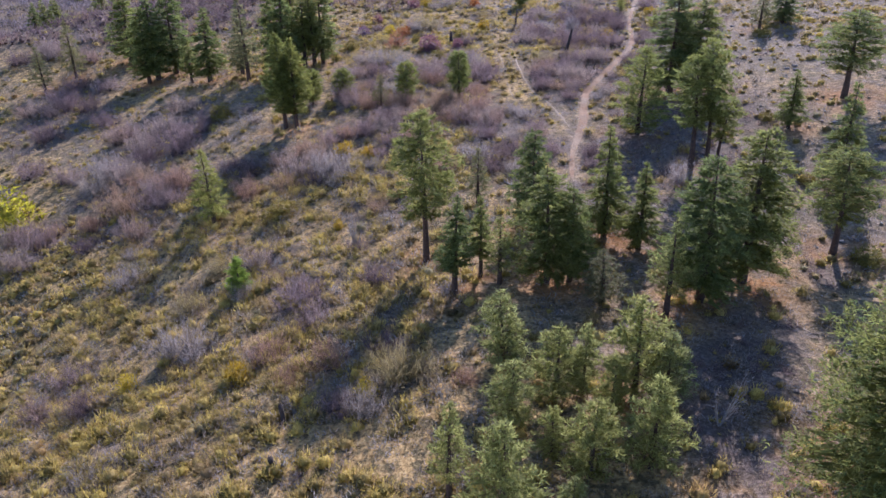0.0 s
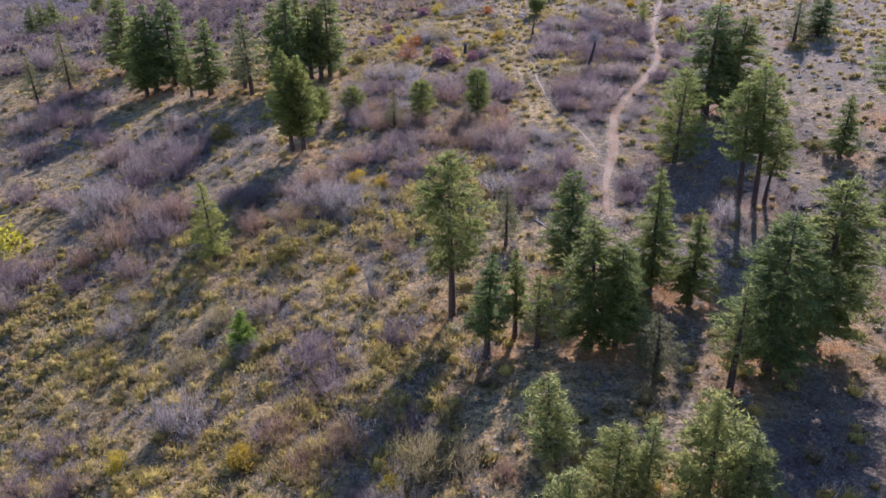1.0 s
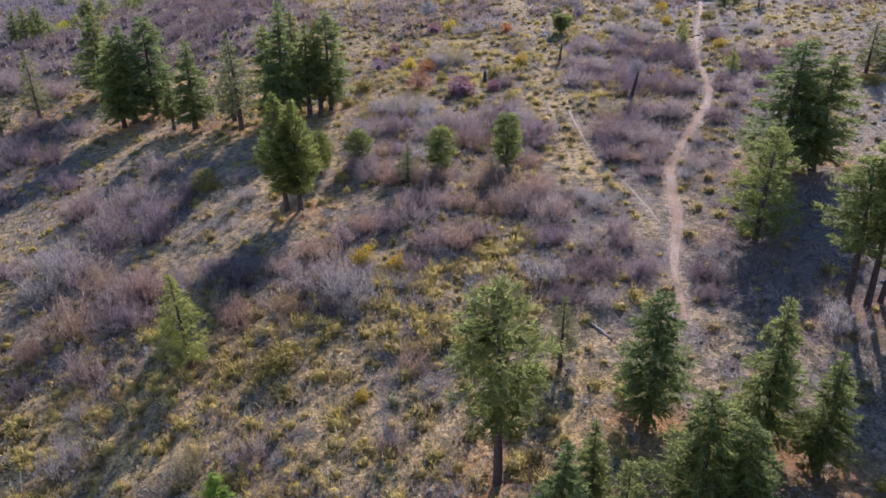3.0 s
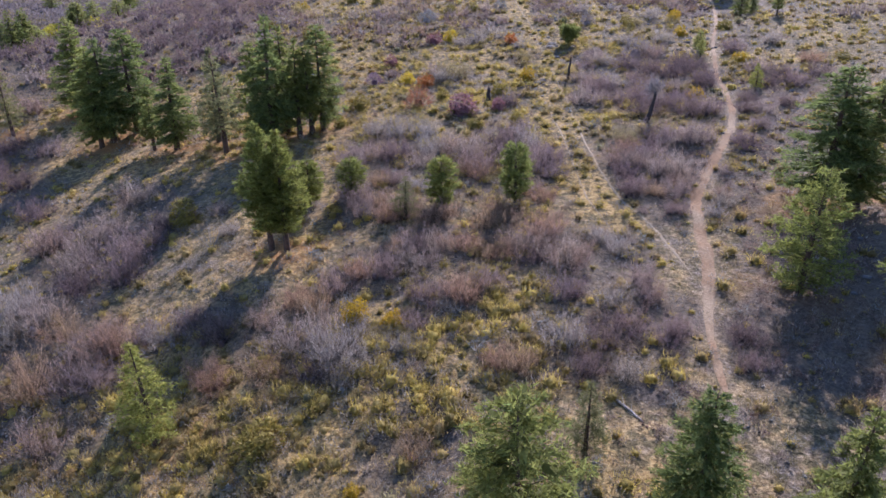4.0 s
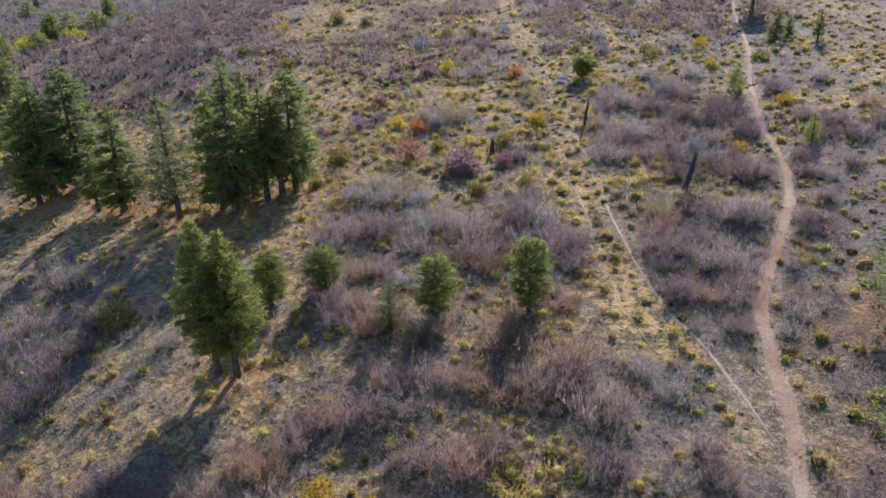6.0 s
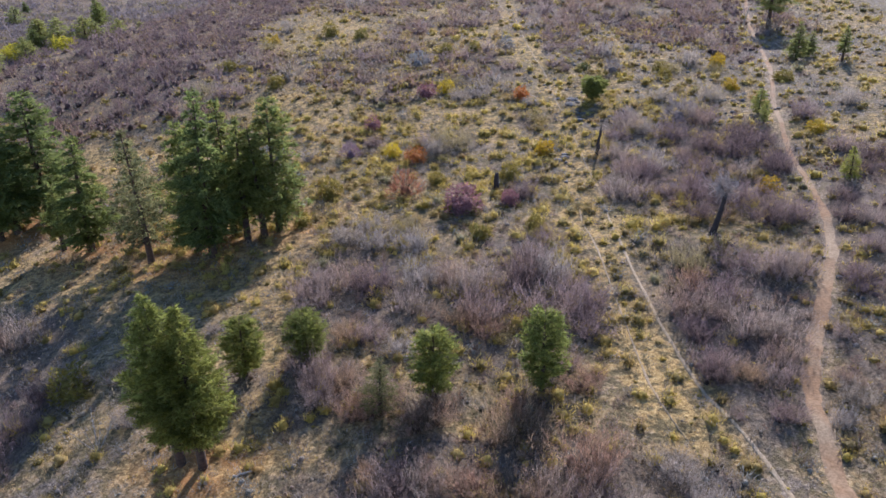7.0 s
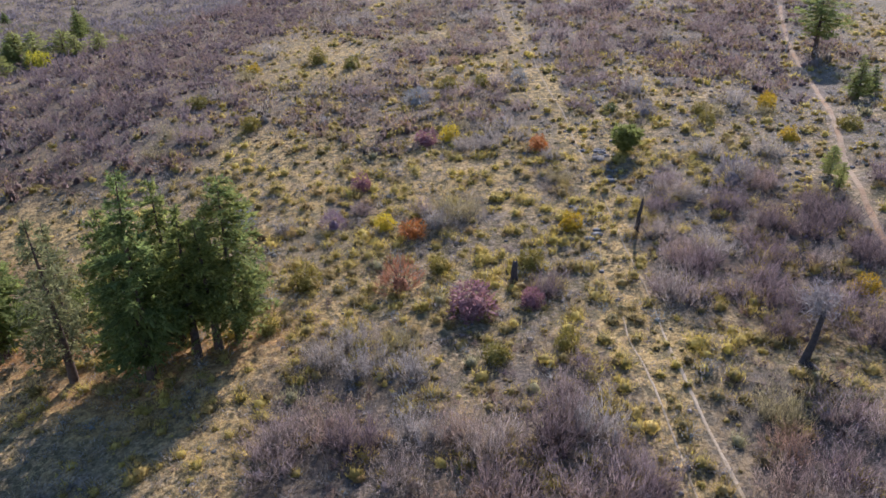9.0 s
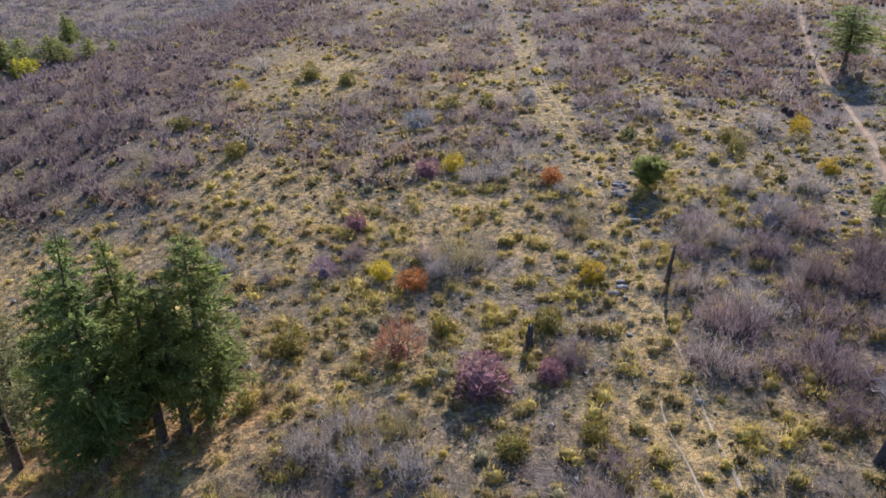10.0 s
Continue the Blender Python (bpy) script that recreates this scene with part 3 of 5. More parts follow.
# ---- trees ----
KINDS = {   # height, radius, bare share of the trunk, branches, tufts a metre, shape of the crown, droop, needles, name, label
    "tall": (9.0, 2.0, 0.33, 98, 11, "round", 0.10, "dark", "pine_tree", "tall green pine with a bare lower trunk"),
    "fir": (9.0, 2.0, 0.12, 125, 10, "cone", 0.28, "dark", "fir_tree", "dark green conical fir standing in dry grass"),
    "dense": (9.0, 2.2, 0.12, 125, 10, "broad", 0.18, "dark", "fir_tree", "dense dark green conifer with a broad crown"),
    "slim": (8.0, 1.3, 0.27, 100, 11, "cone", 0.15, "dark", "pine_tree", "slim green conifer with a narrow crown"),
    "leaning": (9.0, 1.7, 0.4, 84, 11, "round", 0.1, "dark", "pine_tree", "leaning dark green pine with a long bare trunk"),
    "thin": (6.0, 1.1, 0.25, 60, 10, "cone", 0.05, "fresh", "pine_tree", "thin young pine with sparse yellow-green needles"),
    "pale": (7.0, 1.6, 0.14, 95, 10, "cone", 0.12, "pale", "pine_tree", "sparse pine with pale yellowing green needles"),
    "sparse": (7.0, 1.5, 0.16, 80, 9, "cone", 0.12, "dull", "pine_tree", "sparse dull green pine with bare twigs showing"),
    "young": (4.6, 1.4, 0.08, 60, 15, "bough", -0.1, "fresh", "pine_tree", "bushy young pine with fresh yellow-green shoots"),
    "spruce": (8.0, 2.4, 0.05, 115, 11, "bough", -0.1, "cedar", "fir_tree", "bushy green conifer with boughs down to the ground"),
    "juniper": (4.5, 1.15, 0.08, 85, 11, "egg", -0.3, "cedar", "juniper_tree", "small rounded green juniper among grey brush"),
    "great": (13.5, 4.6, 0.06, 220, 13, "broad", 0.15, "dark", "fir_tree", "very large dense green conifer, dark on its shaded side"),
    "ball": (2.6, 1.15, 0.18, 70, 15, "egg", -0.3, "dark", "juniper_tree", "small round dark green juniper on stony soil"),
    "cyp": (9.0, 1.7, 0.16, 150, 13, "column", -0.35, "cedar", "cedar_tree", "dense egg-shaped green cedar with a bare foot"),
    "bright": (3.0, 0.8, 0.04, 60, 16, "cone", -0.2, "bright", "pine_tree", "small bright green conifer in yellow scrub"),
}


def crown_shape(shape, u):
    if shape == "cone":
        return (1 - u) ** 0.85 * np.minimum(1, 0.55 + 3 * u) + 0.03
    if shape == "broad":
        return (1 - u) ** 0.5 * np.minimum(1, 0.6 + 2.2 * u) + 0.03
    if shape == "round":
        return np.sin(np.pi * np.clip(0.16 + 0.8 * u, 0, 1)) ** 0.8 * 0.95 + 0.05
    if shape == "bough":
        return (1 - u) ** 0.6 * np.minimum(1, 0.5 + 2.0 * u) + 0.05
    if shape == "egg":
        return np.sin(np.pi * np.clip(0.12 + 0.84 * u, 0, 1)) ** 0.7
    return np.minimum(1, 0.48 + 1.8 * u) * np.clip(1.3 * (1 - u), 0, 1) ** 0.8


def grow(kind, seed, each=5, stout=1.25):
    """The trunk with its limbs, and the crown, as two meshes of the kind's own size."""
    H, R, bare, branches, tufts, shape, droop, needle, _, _ = KINDS[kind]
    rng = np.random.default_rng(seed)
    bend = rng.normal(0, (0.06 if kind == "leaning" else 0.018) * H, 2)
    up = np.linspace(0, 1, 9)
    spine = np.column_stack([bend[0] * up ** 2, bend[1] * up ** 2, H * up])
    foot = (0.016 if shape == "column" else 0.0195) * H + 0.02
    wood = [tube(np.vstack([[0, 0, -0.4], spine]), np.r_[foot * 1.3, foot * 1.1 * (1 - up) ** 1.15 + 0.012], 8)]
    u = (np.arange(branches) + rng.random(branches)) / branches
    u = u ** 1.08
    if shape in ("cone", "broad"):      # boughs in whorls
        whorls = max(6, int(2.1 * H))
        u = np.clip((np.floor(u * whorls) + 0.75 * rng.random(branches)) / whorls, 0, 1)
    height = H * (bare + (0.985 - bare) * u)
    turn = np.arange(branches) * 2.39996 + rng.normal(0, 0.5, branches)
    rough = 0.9 if shape in ("bough", "round") else 0.16 if shape in ("column", "egg") else 0.5
    uneven = 0.97 - 0.5 * rough + rough * value_noise(turn * 0.9, u * 5, seed) + rng.normal(0, 0.05 if shape in ("column", "egg") else 0.13, branches)
    reach = R * crown_shape(shape, u) * np.clip(uneven, 0.45, 1.25)
    starts, ways, sizes, limbs = [], [], [], []
    for z, a, L in zip(height, turn, reach):
        out = np.array([math.cos(a), math.sin(a), 0])
        root = np.array([bend[0] * (z / H) ** 2, bend[1] * (z / H) ** 2, z])
        lift = 0.25 * (z / H)
        end = root + out * L + np.array([0, 0, L * (lift - droop)])
        middle = (root + end) / 2 + np.array([0, 0, 0.08 * L])
        if L > 0.3:
            limbs.append((root, end))
        n = max(4, int(tufts * L * 1.5))
        s = 0.06 + 0.96 * rng.random(n) ** 0.62
        p = root + (middle - root) * (2 * s * (1 - s))[:, None] + (end - root) * (s * s)[:, None]
        aside = np.array([-out[1], out[0], 0]) * (rng.uniform(-1, 1, n) * 0.3 * L * (1.15 - 0.65 * s))[:, None]
        p = p + aside + rng.normal(0, 0.04 + 0.02 * L, (n, 3)) * np.array([1, 1, 0.7])
        starts.append(p)
        ways.append(np.tile(out, (n, 1)) + aside * 0.8 / max(L, 0.3))
        sizes.append(np.full(n, 1.0))
    a, b = np.array([q[0] for q in limbs]), np.array([q[1] for q in limbs])
    for _ in range(2):
        wood.append(blades(rng, a, unit(b - a), np.linalg.norm(b - a, axis=1) * 0.9, 0.02 + 0.012 * np.linalg.norm(b - a, axis=1)))
    starts, ways = np.concatenate(starts), np.concatenate(ways)
    base = np.repeat(starts, each, 0) + rng.normal(0, 0.045, (len(starts) * each, 3))
    way = unit(np.repeat(unit(ways), each, 0) * 0.55 + rng.normal(0, 0.62, base.shape) + np.array([0, 0, 0.22 - 0.5 * max(droop, 0)]))
    crown = blades(rng, base, way, rng.uniform(0.12, 0.3, len(base)), stout * rng.uniform(0.024, 0.054, len(base)))
    tone = np.repeat(0.25 * rng.random(len(starts)), each * 3)
    if kind not in ("thin", "sparse", "pale"):      # broad flat sprays that fill the boughs
        along = np.repeat(np.arange(len(limbs)), 14 if kind == "great" else 1 if shape == "bough" else 5 if shape in ("cone", "broad") else 3)
        s = rng.uniform(0.05, 0.7, len(along))[:, None]
        run = (b - a)[along]
        size = np.linalg.norm(run, axis=1)
        base = a[along] + run * s + rng.normal(0, 0.05, (len(along), 3)) * size[:, None]
        way = unit(unit(run) + rng.normal(0, 0.3, run.shape) * np.array([1, 1, 0.5]))
        flat = unit(np.cross(way, np.array([0, 0, 1.0]) + rng.normal(0, 0.45, run.shape)))
        half = np.minimum(0.08 * size + 0.03, 0.15)[:, None]
        v = np.stack([base - flat * half, base + flat * half, base + way * np.minimum(0.4 * size + 0.1, 0.75)[:, None]], 1).reshape(-1, 3)
        crown = joined([crown, (v, np.arange(len(v)).reshape(-1, 3))])
        tone = np.r_[tone, np.full(len(v), 0.1)]
    return mesh_of(kind + "_trunk", *joined(wood), BARK), mesh_of(kind + "_crown", *crown, NEEDLES[needle], tone)


GROWN = {kind: [grow(kind, 100 + 7 * i + j) for j in range(3)] for i, kind in enumerate(KINDS)}
GROWN_FAR = {kind: [grow(kind, 100 + 7 * i + j, 4, 1.7) for j in range(2)] for i, kind in enumerate(KINDS)}
GROWN_FARTHEST = {kind: [grow(kind, 100 + 7 * i, 2, 2.4)] for i, kind in enumerate(KINDS)}
for i, (kind, x, y, h, w) in enumerate(TREE_CALLS):
    H, R, *_, name, label = KINDS[kind]
    trunk, crown = GROWN[kind][i % 3] if y < 92 else GROWN_FAR[kind][i % 2] if y < 128 else GROWN_FARTHEST[kind][0]
    tree = new(name)
    wide = 1.12 * w / (2 * R)
    tree.matrix_basis = pose(x, y, gz(x, y) - 0.05, rz=(i * 137) % 360) @ Matrix.Diagonal((wide, wide, h / H, 1))
    tagged(tree, label, "tree", "conifers on the hillside")
    part("trunk", trunk, tree)
    part("crown", crown, tree)

# ---- leafy and coloured bushes ----
BUSH_NAMES = {
    "olive": ("rabbitbrush", "rounded olive-yellow rabbitbrush on dry soil"),
    "gold": ("shrub", "golden-yellow autumn shrub in dry scrub"),
    "yellow": ("shrub", "bright yellow leafy shrub in dry scrub"),
    "orange": ("shrub", "orange-red autumn shrub in dry scrub"),
    "redtwig": ("shrub", "rust-red twiggy shrub with few leaves"),
    "pink": ("shrub", "low dull pink shrub among yellow scrub"),
    "mauve": ("shrub", "mauve shrub fading to bare twigs"),
    "blue": ("sagebrush", "pale blue-grey sagebrush on dry soil"),
    "grey": ("shrub", "round grey bare-twigged shrub"),
    "darkgreen": ("shrub", "low dark green shrub on dry soil"),
    "leafy": ("deciduous_tree", "small round yellow-green leafy tree"),
}


def leaf_dome(kind, seed):
    rng = np.random.default_rng(seed)
    stems, n = [], 26
    for a, lean, l in zip(rng.random(n) * 6.283, rng.random(n) ** 0.7 * 1.0, rng.uniform(0.55, 0.9, n)):
        way = np.array([math.cos(a) * math.sin(lean), math.sin(a) * math.sin(lean), math.cos(lean)])
        stems.append((np.zeros(3), way * l * np.array([0.5, 0.5, 1.0])))
    b = np.array([s[0] for s in stems])
    w = np.array([s[1] for s in stems])
    wood = blades(rng, b, unit(w), np.linalg.norm(w, axis=1), 0.03)
    count = 620 if kind not in ("redtwig", "grey", "mauve", "blue") else 480
    a, lean = rng.random(count) * 6.283, np.arccos(rng.random(count) * 0.98)
    lump = 0.72 + 0.5 * value_noise(a * 1.3 + 3, lean * 2.2, seed)
    far = (0.55 + 0.45 * rng.random(count) ** 0.5) * lump
    p = np.column_stack([0.5 * np.cos(a) * np.sin(lean) * far, 0.5 * np.sin(a) * np.sin(lean) * far, 0.95 * np.cos(lean) * far + 0.05])
    out = unit(p * np.array([1, 1, 0.6]))
    twiggy = kind in ("redtwig", "grey", "mauve", "blue")
    way = unit(out * (0.9 if twiggy else 0.5) + rng.normal(0, 0.3 if twiggy else 0.6, p.shape) + np.array([0, 0, 0.45]))
    leaves = blades(rng, p, way, rng.uniform(0.1, 0.2, count) * (1.5 if twiggy else 0.75), 0.022 if twiggy else rng.uniform(0.03, 0.07, count))
    leaves = joined([leaves, dome(seed + 2, 0.22 if twiggy else 0.3, 0.4 if twiggy else 0.52, 9)])
    me = mesh_of(kind + "_leaves", *leaves, LEAVES[kind], np.full(len(leaves[0]), 0.2))
    return mesh_of(kind + "_stems", *wood, BARK), me


DOMES = {kind: [leaf_dome(kind, 300 + 5 * i + j) for j in range(2)] for i, kind in enumerate(BUSH_NAMES)}
BUSHES = []


def bush(kind, x, y, w, h):
    h = min(h, 0.75 * w + 0.35)
    name, label = BUSH_NAMES[kind]
    stems, leaves = DOMES[kind][len(BUSHES) % 2]
    ob = new(name)
    ob.matrix_basis = pose(x, y, gz(x, y) - 0.05, rz=(len(BUSHES) * 71) % 360) @ Matrix.Diagonal((w, w, h * 0.85, 1))
    tagged(ob, label, "tree" if kind == "leafy" else "bush", "coloured bushes")
    part("stem_cluster", stems, ob)
    part("foliage", leaves, ob)
    BUSHES.append((x, y, w))


bush("orange", -5.0, 112.6, 2.19, 1.51)
bush("redtwig", -5.7, 105.3, 2.89, 2.70)
bush("pink", -1.2, 101.7, 3.13, 2.57)
bush("pink", 2.4, 102.2, 1.66, 1.97)
bush("yellow", -7.1, 114.0, 1.72, 2.68)
bush("pink", -4.1, 129.7, 2.47, 1.71)
bush("yellow", -1.9, 130.0, 1.91, 2.41)
bush("orange", 5.8, 126.3, 1.82, 1.63)
bush("gold", 28.3, 133.3, 1.97, 1.95)
bush("gold", 27.0, 124.8, 1.67, 1.67)
bush("olive", 21.9, 133.0, 1.79, 1.43)
bush("olive", -12.0, 106.9, 2.23, 2.78)
bush("olive", -21.6, 136.2, 2.05, 1.97)
bush("olive", -17.9, 159.9, 2.64, 2.29)
bush("olive", -29.3, 145.6, 2.47, 1.67)
bush("gold", -25.6, 158.2, 1.81, 1.47)
bush("olive", -1.6, 143.6, 2.05, 1.83)
bush("darkgreen", 13.7, 134.2, 1.56, 1.15)
bush("gold", 6.3, 111.9, 1.82, 2.43)
bush("olive", -13.6, 102.0, 1.44, 2.07)
bush("mauve", -11.0, 114.9, 1.84, 2.57)
bush("pink", -9.3, 120.8, 1.85, 1.83)
bush("blue", -18.5, 116.8, 2.46, 2.92)
bush("blue", -5.2, 139.9, 2.72, 2.21)
bush("blue", 5.8, 144.0, 2.07, 2.51)
bush("grey", 19.5, 117.1, 3.38, 3.12)
bush("grey", 16.7, 133.0, 2.17, 1.95)
bush("olive", 21.6, 129.9, 2.03, 1.49)
bush("olive", -13.2, 156.3, 2.26, 2.59)
bush("olive", 1.7, 143.9, 1.94, 1.61)
bush("olive", 2.8, 107.0, 1.99, 3.02)
bush("olive", 3.7, 97.4, 1.38, 2.01)
bush("olive", -0.2, 96.8, 1.62, 2.01)
bush("olive", -3.1, 107.2, 1.46, 1.71)
bush("gold", -8.9, 66.2, 1.90, 2.47)
bush("gold", -6.5, 65.3, 1.40, 2.09)
bush("olive", -24.7, 84.3, 2.84, 2.74)
bush("gold", -11.7, 35.1, 1.53, 1.77)
bush("yellow", -18.9, 37.3, 1.49, 1.33)
bush("yellow", -4.0, 31.4, 1.30, 1.07)
bush("olive", -13.0, 57.0, 2.92, 1.81)
bush("leafy", -42.5, 68.8, 5.76, 4.10)
bush("olive", 29.5, 66.8, 1.57, 1.05)
bush("olive", 39.9, 108.9, 2.25, 1.05)
bush("olive", 38.8, 93.3, 2.27, 1.33)
bush("olive", 28.3, 54.9, 1.46, 1.13)
bush("olive", 27.4, 43.4, 2.50, 1.39)
bush("gold", 21.9, 101.2, 1.86, 1.37)
bush("olive", 33.2, 126.8, 2.37, 1.55)
bush("gold", 29.3, 135.3, 1.69, 1.43)
bush("gold", 29.7, 111.3, 1.87, 1.23)
bush("gold", -7.9, 52.8, 0.86, 0.96)
bush("leafy", -103.2, 258.8, 6.9, 6.0)
bush("leafy", -118.0, 261.6, 4.0, 2.2)
bush("leafy", -114.7, 253.1, 5.4, 4.0)
bush("leafy", -117.9, 259.9, 5.2, 2.2)

# ---- stumps, snags and fallen wood ----
def stump(x, y, h, r, lean, label, seed, name="tree_stump", material=None):
    rng = np.random.default_rng(seed)
    up = np.linspace(0, 1, 6)
    lx, ly = lean
    spine = np.column_stack([lx * up * h + rng.normal(0, 0.02, 6), ly * up * h + rng.normal(0, 0.02, 6), up * h - 0.15])
    shards = [tube(spine, r * (1.35 - 0.75 * up ** 0.5) * (1 + rng.normal(0, 0.06, 6)), 9)]
    for k in range(4):
        a = k * 1.6 + rng.random()
        top = spine[-1] + np.array([math.cos(a), math.sin(a), 0]) * r * 0.35
        shards.append(tube([top - [0, 0, 0.1 * h], top + [lx * 0.1, ly * 0.1, rng.uniform(0.06, 0.2) * h]], [r * 0.3, r * 0.05], 5))
    ob = new(name, mesh_of(name, *joined(shards), material or CHAR))
    ob.location = (x, y, gz(x, y))
    return tagged(ob, label, "tree stump")


stump(1.6, 105.1, 1.65, 0.26, (0.02, 0.0), "short charred black tree stump in dry scrub", 1)
stump(10.8, 110.9, 2.4, 0.16, (0.06, 0.0), "tall thin charred black snag beside grey brush", 2)
stump(-8.1, 30.4, 1.25, 0.15, (-0.08, 0.05), "charred black stump in yellow grass", 3)
stump(-7.8, 26.9, 0.8, 0.2, (-0.3, 0.0), "short leaning charred stump in pale grass", 4)
stump(39.9, 156.7, 2.3, 0.1, (0.15, 0.0), "thin grey dead snag beside a pine", 5, material=DEAD_WOOD)


def snag():
    """A leaning burnt trunk with a grey dead crown and a log at its foot."""
    rng = np.random.default_rng(8)
    base = Vector((15.5, 94.8, gz(15.5, 94.8)))
    ob = tagged(new("dead_tree"), "leaning burnt trunk with a grey dead crown", "dead tree")
    ob.location = base
    up = np.linspace(0, 1, 7)
    spine = np.column_stack([0.75 * up, 0.5 * up ** 2, 3.0 * up - 0.2])
    part("trunk", mesh_of("snag_trunk", *tube(spine, 0.24 - 0.13 * up, 9), CHAR), ob)
    n = 420
    b = spine[-1] + rng.normal(0, 0.4, (n, 3)) + np.array([-0.1, 0.3, 0.35])
    way = unit(rng.normal(0, 1, (n, 3)) + np.array([-0.1, 0.2, 0.4]))
    v, f = blades(rng, b, way, rng.uniform(0.4, 1.0, n), 0.055)
    part("crown", mesh_of("snag_crown", v, f, LEAVES["grey"], np.full(len(v), 0.3)), ob, "grey dead twigs")


snag()


def log(x0, y0, x1, y1, r, material, label, seed):
    rng = np.random.default_rng(seed)
    s = np.linspace(0, 1, 8)
    px, py = x0 + (x1 - x0) * s, y0 + (y1 - y0) * s
    pts = np.column_stack([px, py, ground_z(px, py) + r * 0.8 + rng.normal(0, 0.02, 8)])
    parts = [tube(pts, r * (1.1 - 0.5 * s), 8)]
    for k in range(3):
        q = pts[2 + 2 * k]
        parts.append(tube([q, q + [rng.normal(0, 0.3), rng.normal(0, 0.3), 0.35]], [r * 0.3, 0.01], 5))
    tagged(new("fallen_log", mesh_of("fallen_log", *joined(parts), material)), label, "log")


log(15.6, 94.4, 16.3, 92.4, 0.16, CHAR, "charred log lying at the foot of a burnt trunk", 11)
log(5.0, 57.1, 5.9, 55.3, 0.07, DEAD_WOOD, "thin pale fallen pole in the brush", 12)
log(-13.2, 75.9, -11.9, 76.1, 0.06, DEAD_WOOD, "small grey fallen branch on bare soil", 13)
log(4.3, 102.6, 4.9, 103.3, 0.09, DEAD_WOOD, "short bleached white branch lying in scrub", 15)
log(15.2, 98.7, 16.9, 98.0, 0.08, DEAD_WOOD, "pale broken branches lying on the ground", 16)
log(24.6, 57.2, 26.6, 57.6, 0.12, BARK, "brown fallen log beside leaning pines", 14)


def bare_tree(x, y, h, w, seed, label):
    """A leafless sapling: a forked stem and many thin twigs."""
    rng = np.random.default_rng(seed)
    parts = []
    for k in range(7):
        a, lean = rng.random() * 6.283, rng.uniform(0.1, 0.5)
        way = np.array([math.cos(a) * math.sin(lean) * w / h * 1.4, math.sin(a) * math.sin(lean) * w / h * 1.4, math.cos(lean)])
        s = np.linspace(0, 1, 5)[:, None]
        line = way * s * h * rng.uniform(0.7, 1.0) + np.array([0, 0, 0.12 * h]) * s ** 2 - [0, 0, 0.1]
        parts.append(tube(line, np.linspace(0.035, 0.008, 5), 4))
        n = 26
        at = line[1:][rng.integers(0, 4, n)]
        parts.append(blades(rng, at, unit(way + rng.normal(0, 0.5, (n, 3)) + [0, 0, 0.3]), rng.uniform(0.2, 0.5, n) * h * 0.5, 0.025))
    ob = new("bare_sapling", mesh_of("bare_sapling", *joined(parts), DEAD_WOOD))
    ob.location = (x, y, gz(x, y))
    tagged(ob, label, "bare tree")


bare_tree(-6.1, 48.6, 2.7, 1.3, 41, "pale leafless sapling in dry scrub")
bare_tree(12.5, 27.5, 2.3, 2.6, 42, "grey leafless spreading bush in tree shade")
bare_tree(-30.6, 48.9, 1.3, 1.4, 43, "small grey leafless bush on yellow grass")
bare_tree(-21.2, 79.2, 1.8, 2.0, 44, "grey leafless sapling on the grassy slope")

# ---- thickets of bare brush ----
def bare_shrub(seed, clumps, stems, twigs, wide, around=6, heart_size=0.42, reach=(0.1, 0.28)):
    """Clumps of bare stems fanning up into an uneven billowing mound of thin twigs; about two metres wide and one and a quarter high."""
    rng = np.random.default_rng(seed)
    parts = []
    for k in range(clumps):
        turn, off = k * 2.4 + rng.normal(0, 0.4), 0.0 if k == 0 else rng.uniform(0.32, 0.58)
        size = rng.uniform(0.5, 0.68) if k else rng.uniform(0.62, 0.78)
        heart = np.array([off * math.cos(turn), off * math.sin(turn), 0.0])
        a, lean = rng.random(stems) * 6.283, np.arccos(1 - rng.random(stems) * 0.7)
        way = np.column_stack([np.cos(a) * np.sin(lean), np.sin(a) * np.sin(lean), 1.5 * np.cos(lean) + 0.1]) + heart * 0.3
        l = size * rng.uniform(0.5, 1.12, stems) * np.linalg.norm(way, axis=1)
        foot = heart + np.column_stack([np.cos(a), np.sin(a), np.zeros(stems)]) * (rng.random(stems) * 0.4 * size)[:, None]
        way = unit(way)
        parts.append(blades(rng, foot, way, l * 1.08, 0.014))
        s = 1 - 0.72 * rng.random((stems, twigs))
        base = (foot[:, None] + way[:, None] * (l[:, None] * s)[..., None]).reshape(-1, 3) + rng.normal(0, 0.06, (stems * twigs, 3))
        tw = unit(np.repeat(way, twigs, 0) * 0.8 + rng.normal(0, 0.45, (stems * twigs, 3)) + np.array([0, 0, 0.5]))
        parts.append(blades(rng, base, tw, rng.uniform(*reach, len(base)), rng.uniform(0.6, 1.4, len(base)) * wide))
        v, f = dome(seed + 11 * k, heart_size * size, 1.5 * heart_size * size, around)     # the dense inner twigs
        parts.append((v + heart, f))
    return joined(parts)


